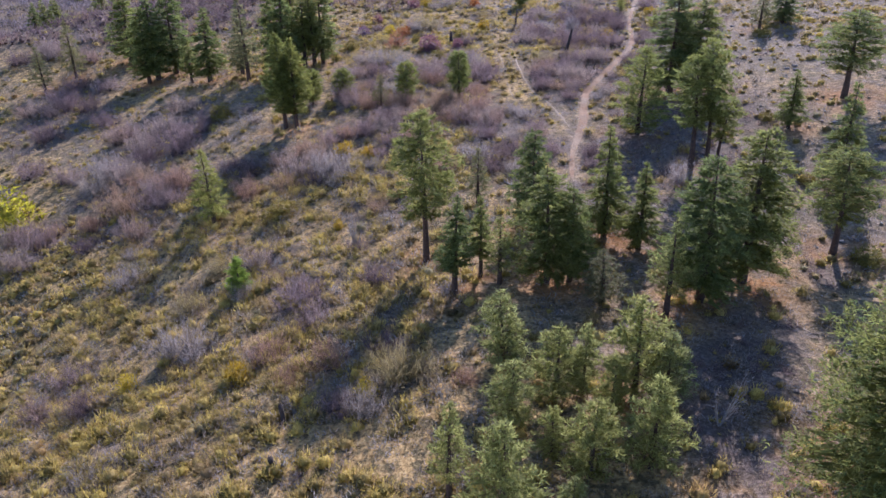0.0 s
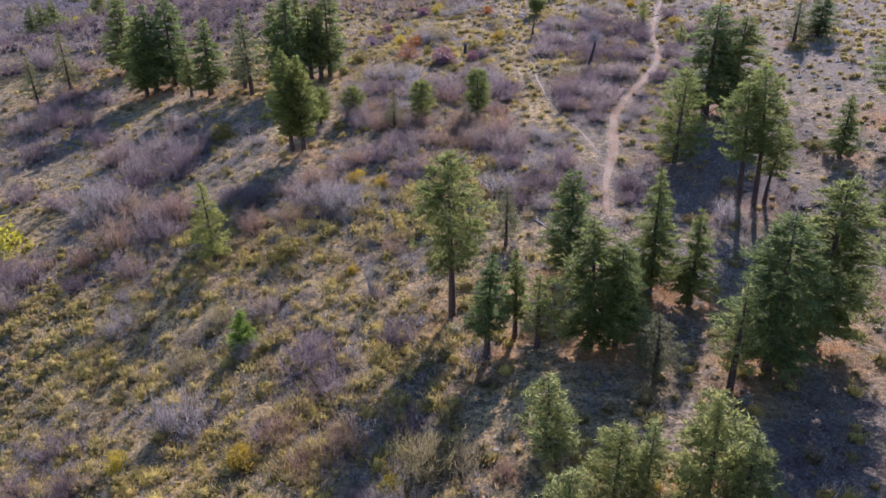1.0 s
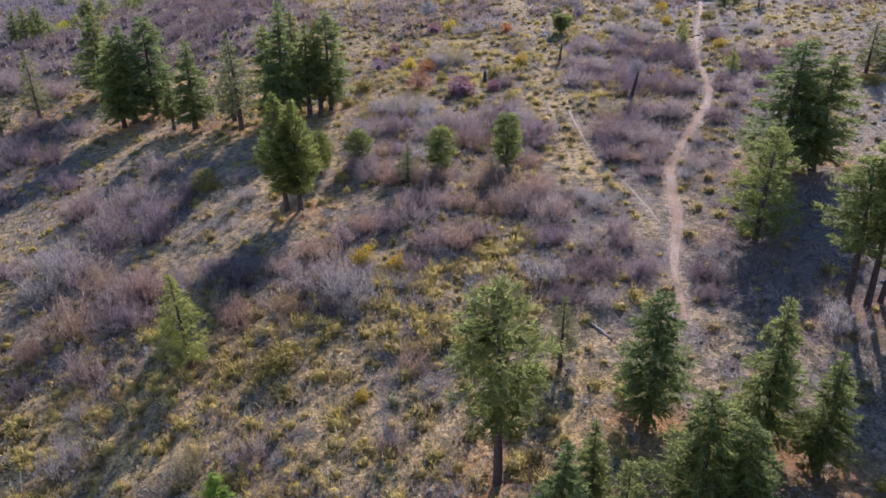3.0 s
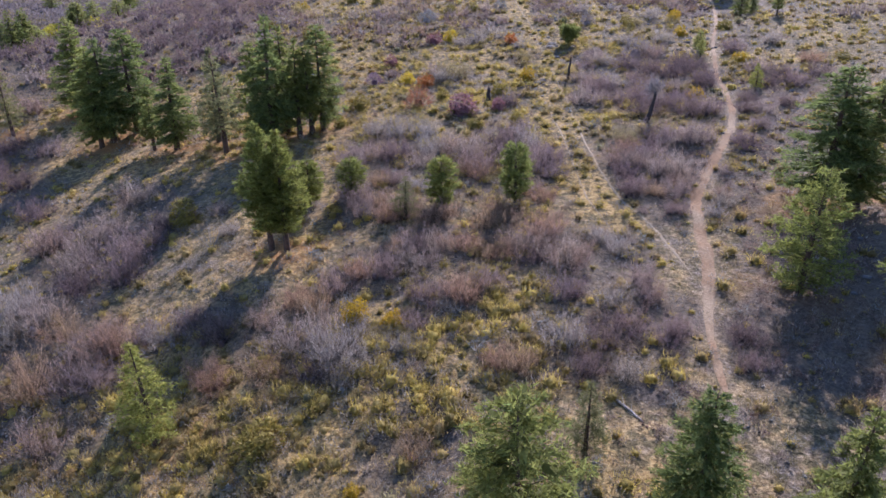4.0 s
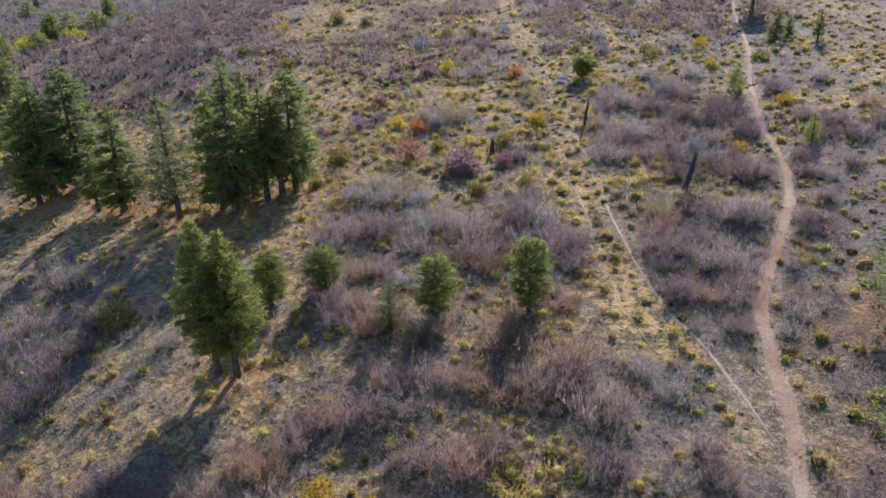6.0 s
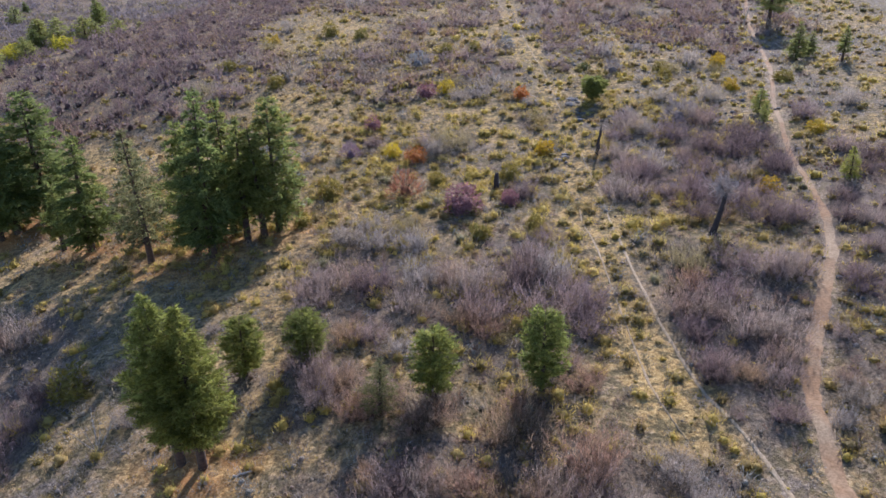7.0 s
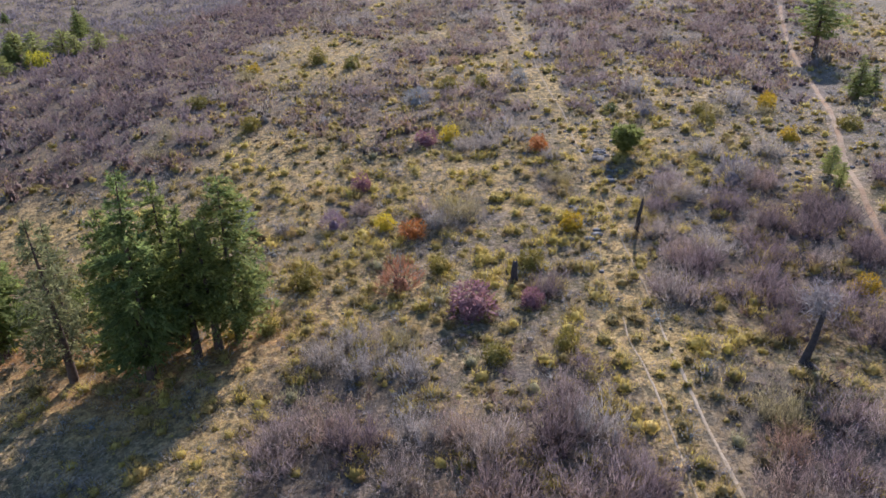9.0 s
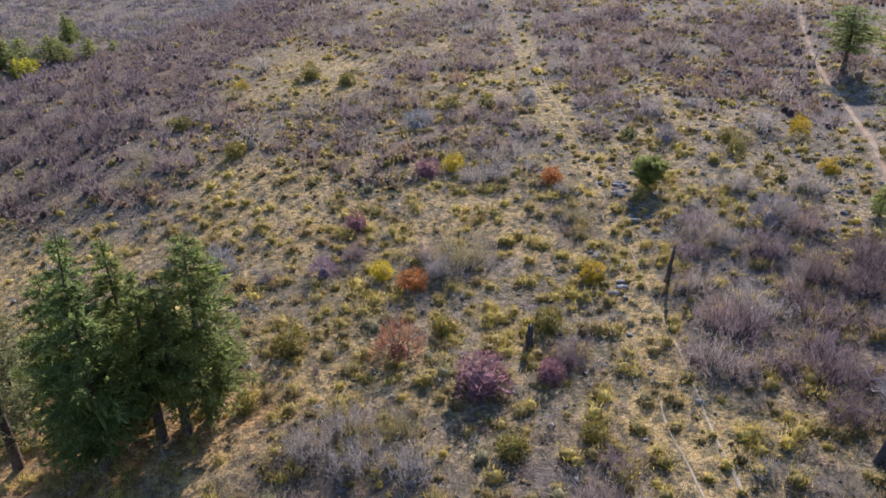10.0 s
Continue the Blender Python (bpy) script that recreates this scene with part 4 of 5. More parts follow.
SHRUB_SHAPES = [bare_shrub(500 + i, 7, 14, 23, 0.0115, 4, 0.22, (0.09, 0.25)) for i in range(5)]
SPARE_SHAPES = [bare_shrub(560 + i, 5, 10, 13, 0.02, 4, 0.24, (0.1, 0.26)) for i in range(4)]
MID_SHAPES = [bare_shrub(540 + i, 3, 9, 9, 0.024, 4, 0.2) for i in range(6)]
LOW_SHAPES = [bare_shrub(580 + i, 2, 8, 9, 0.034, 4, 0.22) for i in range(6)]
FAR_SHAPES = [bare_shrub(520 + i, 3, 6, 8, 0.042, 4, 0.28, (0.1, 0.26)) for i in range(5)]
SHRUB_LABELS = {
    "mauve": "leafless mauve-grey shrub of thin upright twigs",
    "dark": "dense dark purple-brown leafless shrub",
    "grey": "pale ash-grey leafless shrub with fine twigs",
    "brown": "russet-brown leafless shrub of upright twigs",
    "drab": "drab olive-brown shrub with sparse withered leaves",
}
MOUND_MESHES = {kind: [[mesh_of(kind + "_shrub", *s, TWIGS[kind], 0.45 * value_noise(s[0][:, 0] * 1.9 + 7, s[0][:, 1] * 1.9 + 7, 5)) for s in shapes] for shapes in (SHRUB_SHAPES, SPARE_SHAPES)] for kind in TWIGS}
MOUNDS = []


def mounds(kind, *spots):
    """Single bare shrubs: place and width of each."""
    rng = np.random.default_rng(len(MOUNDS) + 900)
    for x, y, w in spots:
        shapes = MOUND_MESHES[kind][0 if y < 128 else 1]
        ob = new("bare_shrub", shapes[len(MOUNDS) % len(shapes)])
        half = 0.5 * w
        ob.matrix_basis = pose(x, y, gz(x, y) - 0.06, rz=rng.uniform(0, 360)) @ Matrix.Diagonal((half, half, half * rng.uniform(0.85, 1.25), 1))
        tagged(ob, SHRUB_LABELS[kind], "shrub", "bare shrubs on the hillside")
        MOUNDS.append((x, y, w))


mounds("mauve", (-24.7, 37.4, 3.7), (-7.9, 39.9, 3.4), (-24.4, 40.7, 3.2), (-9.4, 42.7, 4.6), (-9.9, 44.7, 2.7), (-12.0, 46.9, 2.3), (-13.6, 50.1, 3.1), (12.7, 59.3, 2.4), (-37.8, 60.6, 5.0), (-26.7, 61.0, 3.9), (8.7, 61.5, 2.6), (9.5, 62.4, 2.1))
mounds("mauve", (7.0, 62.7, 2.9), (-36.8, 63.3, 5.0), (-10.7, 65.1, 3.7), (-12.9, 65.2, 3.7), (-5.3, 65.2, 2.8), (8.7, 65.5, 2.5), (-40.7, 65.6, 5.0), (-24.6, 65.7, 3.7), (-26.8, 66.2, 4.3), (3.9, 66.4, 3.4), (8.6, 67.3, 2.6), (-4.6, 67.4, 3.7))
mounds("mauve", (-0.7, 68.0, 2.7), (-15.0, 68.1, 3.1), (-28.1, 69.5, 3.5), (4.4, 69.5, 3.8), (-23.5, 69.6, 3.5), (-20.4, 69.9, 3.2), (-10.6, 70.5, 3.2), (-26.5, 70.5, 3.6), (4.6, 70.7, 2.8), (-7.5, 71.5, 3.9), (-4.8, 71.6, 3.5), (3.2, 72.2, 2.9))
mounds("mauve", (1.3, 72.5, 3.3), (-3.8, 73.4, 3.0), (-5.1, 73.4, 3.6), (-32.5, 73.6, 4.6), (-39.3, 76.1, 4.4), (13.2, 76.4, 2.4), (10.9, 76.7, 1.1), (17.0, 78.9, 2.3), (14.0, 79.2, 2.6), (-6.3, 79.5, 3.4), (-32.3, 80.0, 5.0), (-9.6, 80.2, 3.0))
mounds("mauve", (10.9, 80.5, 3.4), (-27.9, 80.9, 5.0), (14.9, 80.9, 3.0), (3.3, 81.3, 2.6), (-10.1, 81.9, 3.8), (-26.1, 82.2, 2.4), (-32.4, 82.4, 4.5), (18.7, 82.5, 1.7), (14.0, 83.2, 3.6), (15.6, 83.2, 3.4), (5.5, 84.0, 3.4), (17.4, 84.4, 1.1))
mounds("mauve", (-24.6, 84.5, 2.5), (-21.9, 85.1, 3.0), (-7.1, 85.3, 2.8), (12.7, 85.4, 3.5), (11.0, 85.8, 3.7), (-36.2, 86.0, 3.5), (13.7, 86.6, 4.1), (5.2, 86.6, 3.7), (21.8, 88.1, 2.5), (-5.1, 88.2, 3.4), (5.0, 88.5, 2.4), (18.7, 88.8, 3.5))
mounds("mauve", (1.9, 89.1, 3.0), (17.3, 89.1, 3.8), (-1.0, 89.8, 3.9), (15.4, 90.1, 3.9), (-2.4, 90.7, 3.5), (-8.7, 91.9, 4.4), (-10.8, 92.4, 3.4), (3.3, 92.9, 2.9), (4.4, 95.3, 2.2), (21.6, 96.1, 3.6), (16.6, 101.0, 3.3), (14.5, 101.6, 3.4))
mounds("mauve", (11.7, 101.8, 4.2), (10.5, 102.9, 2.4), (16.8, 103.0, 3.7), (20.8, 104.6, 2.7), (13.0, 104.7, 4.2), (17.9, 105.9, 3.7), (12.6, 106.5, 3.5), (17.5, 108.3, 2.9), (12.2, 109.9, 3.2), (12.9, 113.6, 3.2), (14.3, 115.7, 3.4), (-4.3, 115.8, 2.3))
mounds("mauve", (-9.1, 116.9, 2.3), (0.6, 134.2, 3.0), (-25.9, 134.8, 4.0), (-28.0, 135.1, 3.5), (5.3, 135.4, 2.8), (10.9, 135.9, 3.0), (-18.1, 137.4, 2.6), (0.5, 140.9, 3.2), (-2.0, 141.1, 3.2), (-3.9, 141.3, 2.7), (11.1, 142.8, 2.7), (13.5, 143.5, 3.3))
mounds("mauve", (-11.8, 143.8, 3.3), (3.4, 144.0, 3.3), (31.5, 144.7, 4.5), (-10.2, 145.0, 4.5), (15.5, 145.1, 2.3), (11.5, 148.1, 3.5), (30.7, 148.8, 4.1), (14.1, 149.3, 3.5), (-8.9, 153.1, 3.7), (14.6, 155.3, 4.4), (11.4, 155.4, 3.8), (-5.2, 156.7, 3.8))
mounds("mauve", (3.4, 158.7, 4.5), (33.4, 159.6, 3.9), (5.9, 161.0, 2.7), (24.0, 161.9, 3.4), (10.0, 163.8, 3.4), (13.5, 164.2, 4.1), (38.1, 164.7, 3.5), (20.6, 164.9, 3.4), (17.1, 165.2, 4.1), (0.1, 167.0, 4.2), (23.4, 167.7, 3.5), (35.1, 168.1, 4.3))
mounds("mauve", (32.2, 168.2, 4.3), (21.9, 173.7, 4.5), (28.1, 174.3, 4.5), (11.6, 176.0, 3.8), (3.9, 176.5, 5.0), (40.8, 177.7, 4.6), (15.1, 178.7, 4.7), (34.3, 181.9, 5.0), (19.7, 182.2, 4.8), (2.1, 188.7, 5.0), (6.6, 190.5, 2.1), (-0.2, 198.6, 4.5))
mounds("mauve", (-22.6, 200.2, 5.0), (-15.2, 201.3, 4.6))
mounds("dark", (-5.4, 30.7, 2.5), (-3.4, 35.3, 2.8), (-21.2, 36.3, 3.0), (-4.2, 43.3, 2.6), (-6.1, 48.5, 2.0), (4.1, 59.5, 2.9), (-31.7, 61.2, 3.2), (12.7, 61.5, 3.1), (5.1, 62.0, 3.4), (-10.8, 62.0, 2.9), (-18.0, 67.8, 3.7), (2.4, 70.7, 3.1))
mounds("dark", (-31.2, 77.0, 4.5), (-27.5, 77.8, 5.0), (10.7, 79.4, 2.0), (11.0, 83.4, 3.1), (-26.6, 84.5, 3.0), (5.4, 85.5, 2.4), (21.7, 86.5, 3.3), (-7.2, 90.7, 3.6), (24.9, 95.4, 2.9), (19.9, 96.3, 4.3), (17.9, 100.2, 3.0), (29.2, 102.5, 3.2))
mounds("dark", (3.7, 103.6, 2.7), (24.0, 105.6, 3.4), (21.4, 107.9, 4.2), (19.7, 109.5, 4.0), (23.4, 111.4, 3.8), (-39.3, 133.2, 4.9), (11.8, 133.9, 2.0), (-36.7, 135.8, 4.6), (3.0, 138.2, 3.1), (15.8, 139.0, 3.1), (-43.6, 140.5, 5.0), (-37.7, 144.1, 5.0))
mounds("dark", (-42.8, 146.5, 5.0), (-34.1, 147.5, 4.6), (-48.7, 149.1, 4.7), (17.3, 156.0, 3.8), (2.0, 157.2, 3.8), (-52.6, 158.8, 5.0), (-47.7, 159.8, 5.0), (-44.9, 166.7, 5.0))
mounds("grey", (-18.0, 29.1, 2.0), (-3.9, 30.3, 3.0), (-16.2, 39.6, 4.1), (-13.9, 45.8, 2.8), (-25.1, 53.1, 3.7), (18.8, 55.7, 3.0), (-25.9, 57.4, 2.6), (6.0, 58.9, 2.4), (-9.3, 61.4, 2.6), (3.0, 62.1, 3.1), (-8.0, 62.3, 2.9), (-9.7, 62.9, 4.2))
mounds("grey", (-6.1, 63.3, 2.5), (-8.8, 64.8, 2.8), (6.4, 65.6, 3.1), (-21.5, 68.4, 4.1), (8.1, 71.4, 2.6), (-34.6, 72.2, 5.0), (7.2, 73.4, 3.0), (15.8, 75.9, 1.8), (17.1, 77.4, 2.2), (-20.2, 80.9, 2.5), (-5.2, 83.5, 2.8), (-17.2, 88.5, 1.9))
mounds("grey", (4.1, 90.5, 3.6), (-4.4, 90.9, 3.3), (-4.7, 96.0, 3.2), (-7.2, 96.8, 3.5), (-9.5, 98.0, 3.4), (-7.9, 99.5, 3.0), (14.7, 106.9, 3.8), (-3.2, 113.6, 2.9), (-14.7, 115.3, 2.3), (20.5, 118.6, 3.1), (6.6, 124.2, 2.2), (1.6, 127.3, 3.1))
mounds("grey", (-0.7, 127.6, 2.7), (4.4, 128.4, 2.7), (19.7, 129.8, 2.8), (1.4, 131.1, 2.8), (3.4, 131.5, 2.4), (17.2, 133.5, 2.4), (26.2, 134.4, 3.9), (25.1, 135.6, 3.0), (-14.3, 136.5, 2.0), (17.5, 139.6, 3.7), (21.6, 142.6, 2.7), (5.8, 143.4, 2.0))
mounds("grey", (-27.5, 147.2, 3.5), (26.9, 162.3, 4.7), (-24.6, 166.5, 4.2), (-17.1, 184.1, 4.1), (-13.2, 186.8, 3.3))
mounds("brown", (0.9, 31.8, 2.0), (-7.9, 33.5, 3.0), (-6.5, 34.9, 3.3), (-10.2, 36.9, 3.5), (-5.1, 55.2, 2.7), (0.3, 59.6, 2.7), (-0.7, 60.1, 2.3), (-16.9, 62.6, 2.7), (-13.8, 62.7, 3.3), (-17.6, 63.6, 3.4), (-32.1, 64.4, 3.3), (-36.0, 65.1, 2.1))
mounds("brown", (-30.3, 66.5, 5.0), (-2.3, 67.2, 3.5), (-11.8, 68.6, 3.4), (-25.9, 68.8, 4.8), (-13.3, 69.6, 2.8), (-29.7, 71.3, 3.7), (-9.2, 71.8, 2.9), (-0.1, 71.9, 3.9), (-1.7, 73.2, 3.6), (-6.2, 74.0, 2.7), (0.7, 77.7, 3.0), (-7.5, 78.9, 3.1))
mounds("brown", (4.0, 79.4, 2.8), (12.6, 79.6, 2.6), (-8.3, 81.6, 2.7), (-0.7, 85.0, 3.5), (-8.7, 85.7, 3.0), (-2.0, 86.2, 2.7), (12.1, 88.8, 3.2), (-0.8, 153.1, 3.1))
mounds("dark", (-40.7, 140.1, 5.0), (-36.9, 146.9, 5.0), (-47.7, 152.3, 5.0), (-44.1, 157.4, 5.0), (-39.0, 160.2, 5.0), (-32.3, 160.5, 5.0))
mounds("drab", (-2.6, 32.6, 4.0), (-1.4, 32.8, 2.6), (-17.7, 46.1, 3.1), (-16.4, 49.9, 2.8), (-7.3, 63.9, 1.7), (0.4, 84.0, 1.7), (12.6, 91.0, 3.3), (-5.6, 98.5, 3.2), (-1.6, 115.1, 4.8), (6.8, 119.9, 2.4), (27.4, 131.3, 2.8), (-1.2, 131.7, 2.9))
mounds("drab", (22.8, 132.0, 2.9), (-30.4, 132.7, 3.4), (-30.0, 136.4, 3.6), (-25.5, 154.4, 3.8))
mounds("mauve", (-45.7, 80.4, 5.0), (-36.5, 84.4, 5.0), (-32.1, 85.4, 5.0), (3.2, 85.9, 4.7), (-0.5, 86.8, 4.8), (-11.1, 90.1, 4.4), (24.3, 91.0, 2.7), (-31.2, 91.6, 4.8), (26.1, 94.4, 2.8), (34.8, 99.0, 3.4))
mounds("mauve", (19.7, 99.5, 4.0), (-53.1, 101.4, 5.0), (32.1, 101.7, 3.6), (-55.9, 102.4, 5.0), (-51.4, 103.2, 5.0), (-53.3, 106.3, 5.0), (30.2, 107.2, 3.3), (-48.2, 109.7, 4.9), (17.9, 113.4, 3.5))
mounds("mauve", (30.2, 114.9, 3.6), (21.5, 115.8, 3.6), (14.4, 117.4, 3.1), (-54.9, 121.6, 4.6), (-61.6, 124.0, 5.0), (-63.3, 125.7, 5.0), (-58.2, 130.6, 5.0))
mounds("dark", (2.5, 90.3, 4.4), (-49.1, 91.9, 4.7), (-41.6, 92.4, 5.0), (28.8, 96.4, 2.9), (16.1, 97.6, 3.9), (26.3, 98.5, 2.9), (-47.4, 101.1, 5.0), (35.1, 103.8, 3.1), (23.7, 104.2, 3.2), (31.4, 104.9, 3.2), (23.8, 109.7, 4.5), (-53.5, 111.8, 5.0))
mounds("dark", (-66.0, 121.6, 5.0))
mounds("grey", (-35.3, 75.7, 4.7), (15.9, 115.3, 3.0), (35.6, 117.9, 3.1), (24.2, 121.5, 3.2), (19.3, 122.7, 3.2))
mounds("brown", (3.6, 73.8, 4.0), (0.5, 75.9, 4.6), (-4.2, 77.7, 4.2), (36.2, 108.5, 3.3))


def scatter_thickets():
    """Places and sizes of the bare shrubs: close in the thickets, loose between them, and dense on the far slopes."""
    rng = np.random.default_rng(77)
    spots = []
    for cx, cy, rx, ry in THICKETS:
        spread = 1.6 if cy < 125 else 2.1
        n = int(3.14 * rx * ry / spread ** 2 * (0.9 if cy < 125 else 1.2)) + 2
        a, d = rng.random(n) * 6.283, np.sqrt(rng.random(n)) * 1.08
        for x, y in zip(cx + rx * d * np.cos(a), cy + ry * d * np.sin(a)):
            clumps = value_noise(np.array([x / 2.7]), np.array([y / 2.7]), 63)[0] + (0.12 if cy > 125 else 0.0)
            if clumps > 0.3 or rx < 1.7:
                spots.append((x, y, rng.uniform(0.35, 0.9) if cy < 125 else rng.uniform(0.7, 1.3) + max(0.0, clumps - 0.3)))
    n = 850
    for x, y in zip(rng.uniform(-66, 45, n), rng.uniform(0, 200, n)):
        spots.append((x, y, rng.uniform(0.3, 0.8)))
    n = 1300
    for x, y in zip(rng.uniform(-16, 24, n), rng.uniform(52, 100, n)):
        spots.append((x, y, rng.uniform(0.25, 0.65)))
    n = 7000
    x, y = rng.uniform(-80, 115, n), rng.uniform(128, 246, n)
    brow = smooth((-24 - x) / 10)
    cover = value_noise(x / 11, y / 13, 62) + 0.5 * brow + 0.22 * smooth((y - 168) / 30) - 0.5 * smooth((3.0 - np.abs(x - 8)) / 2) - 0.2 * (1 - brow) * (value_noise(x / 3.2, y / 3.2, 64) > 0.62)
    for px, py, c in zip(x, y, cover):
        if c > 0.66:
            spots.append((px, py, rng.uniform(1.1, 2.5)))
    spots = np.array(spots)
    spots = spots[np.abs(spots[:, 0] + 3) < 28 + 0.64 * (spots[:, 1] - 5)]
    for bx, by, bw in BUSHES + [(mx, my, 0.7 * mw) for mx, my, mw in MOUNDS]:
        spots = spots[np.hypot(spots[:, 0] - bx, spots[:, 1] - by - 0.3) > 0.5 * bw + 0.55 * spots[:, 2]]
    spots = spots[way_gap(spots[:, 0], spots[:, 1]) > 0.42 * spots[:, 2] + 0.12]
    strip = np.full(len(spots), 99.0)
    for line, half in WAYS[1:]:
        for px, py in line[::2]:
            strip = np.minimum(strip, np.hypot(spots[:, 0] - px, spots[:, 1] - py))
    spots = spots[strip > 0.9 + 0.5 * spots[:, 2]]
    kept, grid = [], {}
    for x, y, s in spots:
        key = (int(x // 2.0), int(y // 2.0))
        near = [q for i in (-1, 0, 1) for k in (-1, 0, 1) for q in grid.get((key[0] + i, key[1] + k), ())]
        if any((x - a) ** 2 + (y - b) ** 2 < (0.46 * (s + c)) ** 2 for a, b, c in near):
            continue
        grid.setdefault(key, []).append((x, y, s))
        kept.append((x, y, s))
    return np.array(kept)


SPOTS = scatter_thickets()


def placed(shape, x, y, z, turn, sx, sz):
    v, f = shape
    c, s = math.cos(turn), math.sin(turn)
    return np.column_stack([x + sx * (v[:, 0] * c - v[:, 1] * s), y + sx * (v[:, 0] * s + v[:, 1] * c), z + sz * v[:, 2]]), f


def make_brush():
    rng = np.random.default_rng(78)
    zs = ground_z(SPOTS[:, 0], SPOTS[:, 1])
    rest, tones = [], []
    for i, ((x, y, s), z) in enumerate(zip(SPOTS, zs)):
        turn, tall = rng.random() * 6.283, rng.uniform(0.85, 1.2)
        shape = LOW_SHAPES[i % 6] if y < 126 and s < 0.6 else MID_SHAPES[i % 6] if y < 126 else FAR_SHAPES[i % 5]
        broad = 1.15 if y > 126 else 1.0
        v, f = placed(shape, x, y, z - 0.06, turn, s * broad, s * tall)
        rest.append((v, f))
        tone = 0.6 * value_noise(np.array([x / 9]), np.array([y / 9]), 61)[0] + 0.4 * rng.random()
        brow_shade = smooth((-20 - x) / 8) * smooth((y - 124) / 8)
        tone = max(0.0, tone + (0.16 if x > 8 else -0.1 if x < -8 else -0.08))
        tone = (tone + (0.66 + 0.26 * rng.random() - tone) * brow_shade)       # purple brush on the brow, its backlit self-shading darkened into the tone
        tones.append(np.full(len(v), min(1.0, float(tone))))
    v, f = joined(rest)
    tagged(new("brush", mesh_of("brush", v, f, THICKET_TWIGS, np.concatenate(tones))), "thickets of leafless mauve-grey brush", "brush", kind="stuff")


make_brush()


# ---- low scrub and grass ----
def tuft(seed, count, wide, spread, up, heart, reach=(0.1, 0.22)):
    """A low uneven clump of fine blades, with a dense heart or none; about one metre wide and half a metre high."""
    rng = np.random.default_rng(seed)
    a, lean = rng.random(count) * 6.283, np.arccos(rng.random(count) ** 0.75)
    out = np.column_stack([np.cos(a) * np.sin(lean), np.sin(a) * np.sin(lean), np.cos(lean)])
    lump = 0.6 + 0.8 * value_noise(np.cos(a) * 1.3 + 7, np.sin(a) * 1.3 + lean, seed)
    base = out * np.array([0.33, 0.33, 0.24]) * (lump * rng.uniform(0.45, 1.05, count))[:, None]
    way = unit(out * spread + np.array([0, 0, up]) + rng.normal(0, 0.5, (count, 3)))
    spikes = blades(rng, base, way, rng.uniform(*reach, count), wide * rng.uniform(0.6, 1.3, count))
    return joined([dome(seed + 3, heart, 0.86 * heart, 4), spikes]) if heart else spikes


def scatter(name, material, label, n, seed, blades_each, wide, spread, up, sizes, wanted, heart=0.22):
    rng = np.random.default_rng(seed)
    ranges = [(1.0, 1.0), (0.34, 1.8), (0.3, 2.0)]      # finer near the walk, coarser far off
    classes = [(1.0, 0.75, (0.1, 0.2), 0.85), (2.8, 0.55, (0.08, 0.18), 0.92), (5.2, 0.42, (0.07, 0.17), 0.95)] if heart else [(1.0, 1.0, (0.1, 0.22), 0)] * 3      # small, middling and large clumps
    shapes = [[[tuft(seed * 10 + 5 * c + i, max(6, int(blades_each * share * more)), wide * stout * slim, spread, up, heart * fuller, reach) for i in range(5)] for c, (more, slim, reach, fuller) in enumerate(classes)] for share, stout in ranges]
    x, y = rng.uniform(-68, 62, n), 223 * rng.random(n) ** 1.22
    passed = (np.abs(x + 3) < 14 + 0.62 * (y - 5)) & (y > 20)
    keep = (rng.random(n) < wanted(x, y) * np.where(passed, 1, 0.2)) & (way_gap(x, y) > 0.24 - 0.2 * smooth((70 - y) / 8))
    x, y, passed = x[keep], y[keep], passed[keep]
    z = ground_z(x, y)
    rest, tones = [], []
    patch = value_noise(x / 6, y / 6, seed)
    for i in range(len(x)):
        s = (sizes[0] + (sizes[1] - sizes[0]) * rng.random() ** (0.95 if x[i] < 2 and y[i] < 66 else 2.0)) * (1 + 0.15 * min(1, max(0, y[i] - 80) / 25)) * (1.2 if x[i] < 2 and y[i] < 66 else 1.0)
        near = close_by(x[i], y[i]) and passed[i]
        shape = shapes[0 if near else 1 if y[i] < 130 and passed[i] else 2][0 if s < 0.85 else 1 if s < 1.35 else 2][i % 5]
        v, f = placed(shape, x[i], y[i], z[i] - 0.03, rng.random() * 6.283, s, s * rng.uniform(0.8, 1.25))
        rest.append((v, f))
        tones.append(np.full(len(v), 0.55 * patch[i] + 0.45 * rng.random()))
    v, f = joined(rest)
    tagged(new(name, mesh_of(name, v, f, material, np.concatenate(tones))), label, "scrub", kind="stuff")


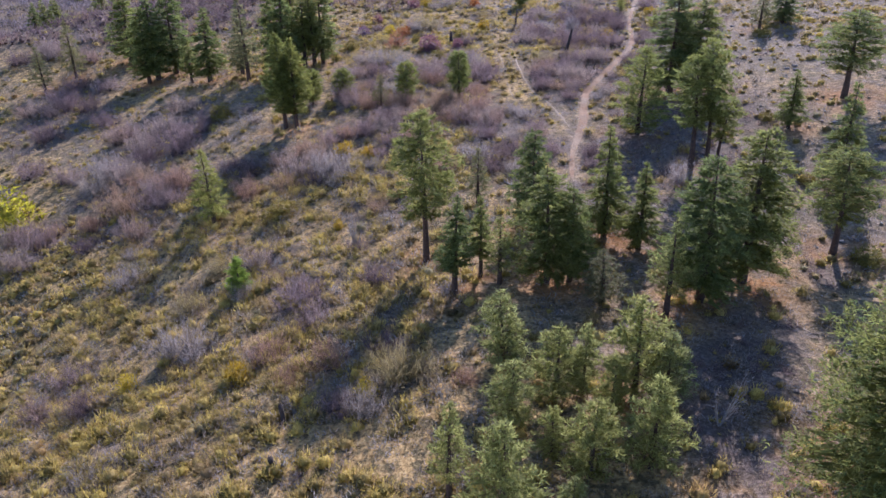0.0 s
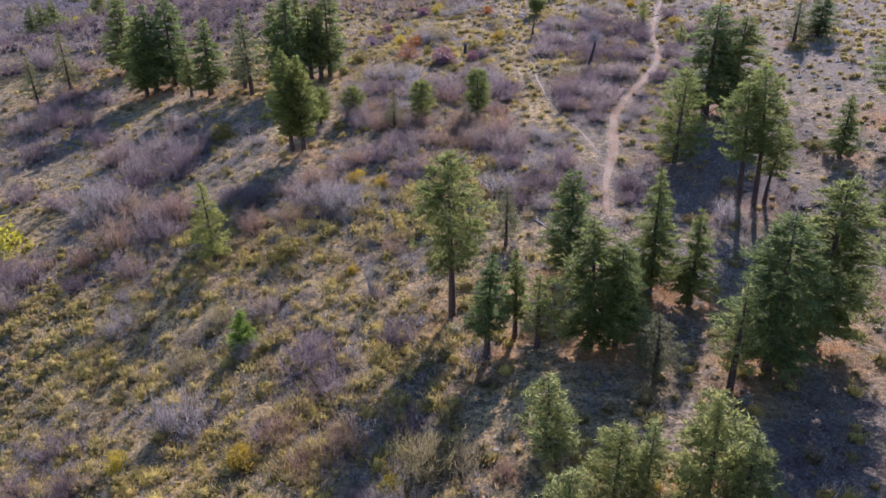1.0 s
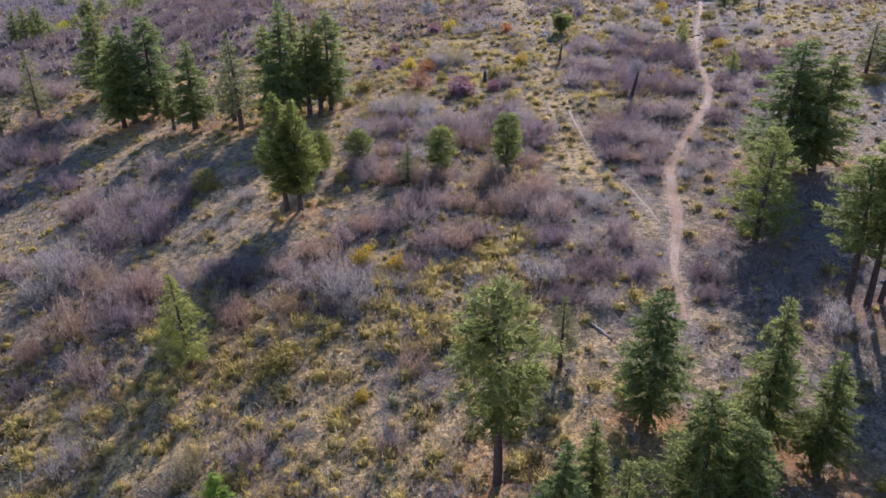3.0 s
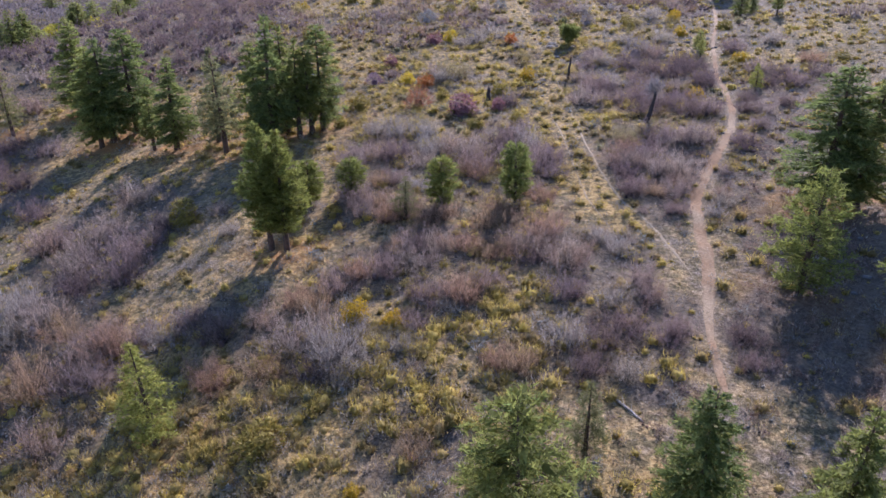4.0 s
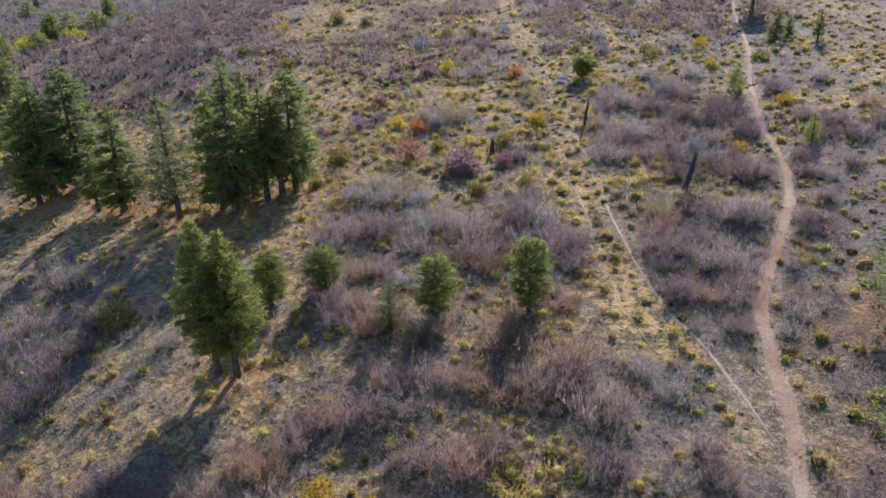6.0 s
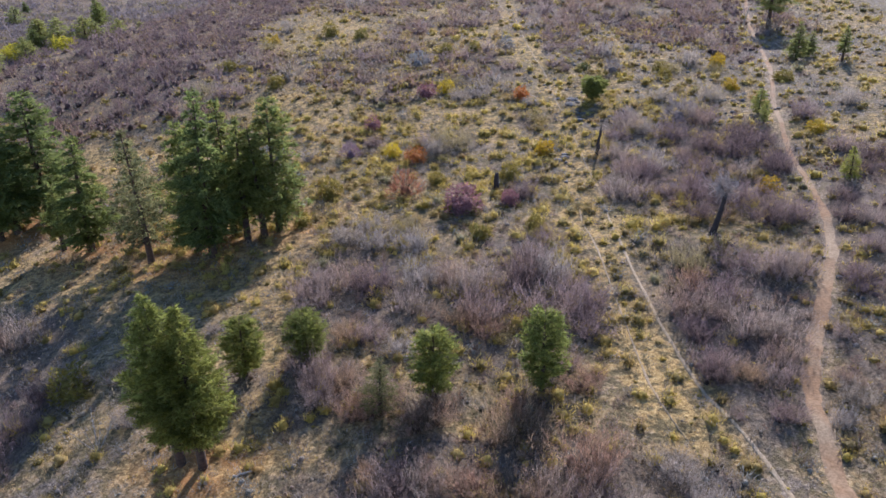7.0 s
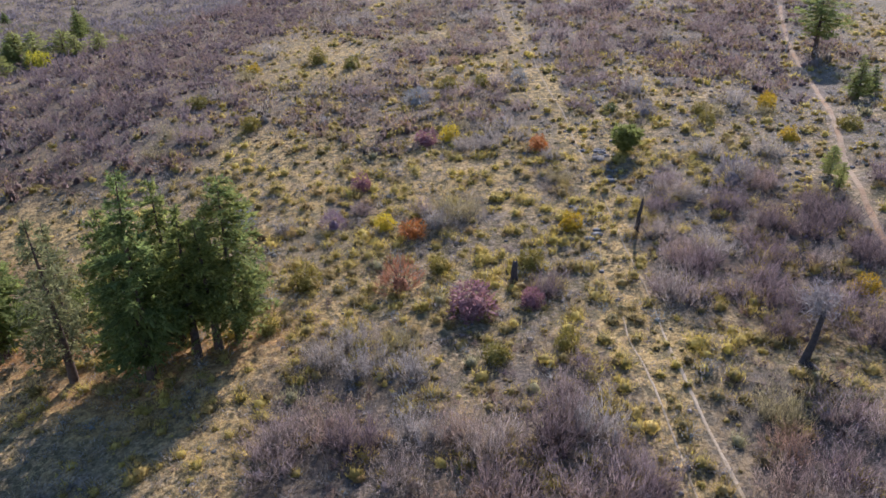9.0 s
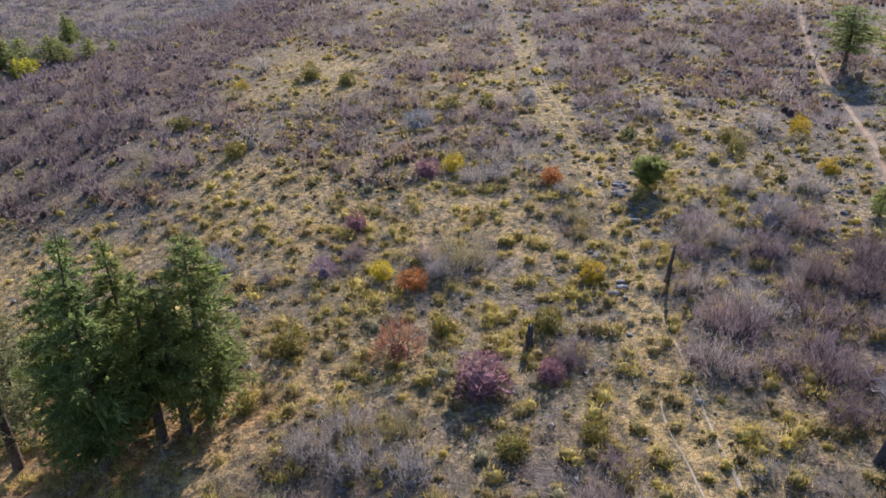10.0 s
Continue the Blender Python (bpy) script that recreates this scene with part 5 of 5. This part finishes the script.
def far_draw():
    """Rounded grey and olive shrubs on the far side of the draw beyond the brow."""
    rng = np.random.default_rng(85)
    shapes = [tuft(860 + i, 18, 0.09, 0.8, 0.6, 0.0) for i in range(5)]
    n = 9000
    x, y = rng.uniform(-215, -40, n), rng.uniform(215, 400, n)
    keep = (x < -61 + 0.4 * (np.minimum(y, 330) - 150) - 8) & (x > -30 - 0.6 * (y - 60)) & (rng.random(n) < 0.35 + 1.1 * value_noise(x / 14, y / 9, 87))
    x, y = x[keep], y[keep]
    z = ground_z(x, y)
    rest, tones = [], []
    for i in range(len(x)):
        size = rng.uniform(2.2, 6.0)
        v, f = placed(shapes[i % 5], x[i], y[i], z[i] - 0.1, rng.random() * 6.283, size, size * rng.uniform(0.8, 1.2))
        rest.append((v, f))
        tones.append(np.full(len(v), 0.5 * value_noise(x[i:i + 1] / 18, y[i:i + 1] / 12, 88)[0] + 0.5 * rng.random()))
    v, f = joined(rest)
    tagged(new("far_scrub", mesh_of("far_scrub", v, f, FAR_SCRUB, np.concatenate(tones))), "grey-green and olive shrubs on a far slope", "scrub", kind="stuff")


far_draw()


def open_middle(x, y):
    """The scrubby ground between the thickets and the trail."""
    return smooth((x + 4) / 4) * smooth((12 - x) / 3) * smooth((y - 56) / 6) * smooth((96 - y) / 8)


def meadow(x, y):
    """How much yellow scrub grows: thick on the grassy slope, thin on the stony ground and under the trees."""
    thick = 0.34 + 0.22 * smooth((x - 18) / 6) * smooth((y - 85) / 10) + 0.5 * open_middle(x, y) + 0.3 * smooth((x - 4) / 3) * smooth((30 - x) / 6) * smooth((y - 80) / 8) * smooth((135 - y) / 10) + 0.66 * smooth((3 - x) / 12) * smooth((75 - y) / 18) + 0.5 * smooth((y - 88) / 10) * smooth((x + 34) / 10) * smooth((26 - x) / 8) * smooth((165 - y) / 20)
    return np.clip(thick * (0.45 + 1.0 * value_noise(x / 5, y / 5, 71)) * (1 - 0.1 * smooth((x - 15) / 8) * smooth((88 - y) / 10)) * (1 - 0.75 * smooth((-24 - x) / 8) * smooth((y - 126) / 8)), 0, 1)


def stony(x, y):
    brow = smooth((-24 - x) / 8) * smooth((y - 126) / 8)
    return np.clip((0.35 + 0.75 * open_middle(x, y) + 1.0 * value_noise(x / 6, y / 6, 73) + 0.3 * smooth((x - 8) / 8)) * (1 - 0.85 * brow), 0, 1)


def trodden(x, y):
    """Low dead twigs and grass stubble between the shrubs, thickest where the walk passes."""
    return np.clip((0.55 + 0.6 * value_noise(x / 3, y / 3, 75)) * (0.25 + 0.75 * smooth((32 - np.abs(x + 3)) / 8) * smooth((132 - y) / 12)), 0, 1)


def grassy(x, y):
    return np.clip(0.35 + 0.65 * smooth((6 - x) / 14) + 0.3 * (value_noise(x / 4, y / 4, 74) - 0.5), 0, 1)


scatter("rabbitbrush_scrub", RABBITBRUSH, "low olive-yellow rabbitbrush tufts", 47000, 81, 22, 0.045, 0.65, 0.75, (0.4, 2.2), meadow)
scatter("sagebrush_scrub", SAGE, "low grey-green sagebrush tufts", 13500, 82, 18, 0.046, 0.8, 0.35, (0.4, 2.1), stony, heart=0.11)
scatter("dry_grass", STRAW, "straw-coloured dry bunch grass", 40000, 83, 11, 0.028, 0.5, 0.8, (0.7, 1.5), grassy, heart=0.0)
scatter("low_scrub", LOW_TWIGS, "low grey-brown dead twigs and stubble on dry soil", 64000, 84, 14, 0.024, 0.8, 0.6, (0.7, 1.8), trodden, heart=0.0)


# ---- stones ----
def make_stones():
    rng = np.random.default_rng(91)
    spots = [(rng.normal(10.6, 0.5), rng.normal(122, 2.2), rng.uniform(0.15, 0.4)) for _ in range(26)]
    spots += [(rng.normal(7.6, 0.5), rng.normal(113, 1.6), rng.uniform(0.15, 0.42)) for _ in range(18)]
    spots += [(rng.uniform(20, 42), rng.uniform(44, 110), rng.uniform(0.08, 0.3)) for _ in range(150)]
    spots += [(rng.uniform(10, 32), rng.uniform(115, 150), rng.uniform(0.08, 0.28)) for _ in range(160)]
    spots += [(rng.uniform(-12, 10), rng.uniform(95, 130), rng.uniform(0.06, 0.18)) for _ in range(120)]
    rest = []
    for x, y, r in spots:
        bm = bmesh.new()
        bmesh.ops.create_icosphere(bm, subdivisions=1, radius=r)
        v = np.array([w.co[:] for w in bm.verts])
        f = np.array([[w.index for w in q.verts] for q in bm.faces])
        bm.free()
        v = v * (1 + rng.normal(0, 0.16, (len(v), 1))) * np.array([1.15, 0.9, 0.6]) + [x, y, gz(x, y) + 0.15 * r]
        rest.append((v, f))
    tagged(new("stones", mesh_of("stones", *joined(rest), ROCK)), "scattered grey stones on bare soil", "stones", kind="stuff")


make_stones()
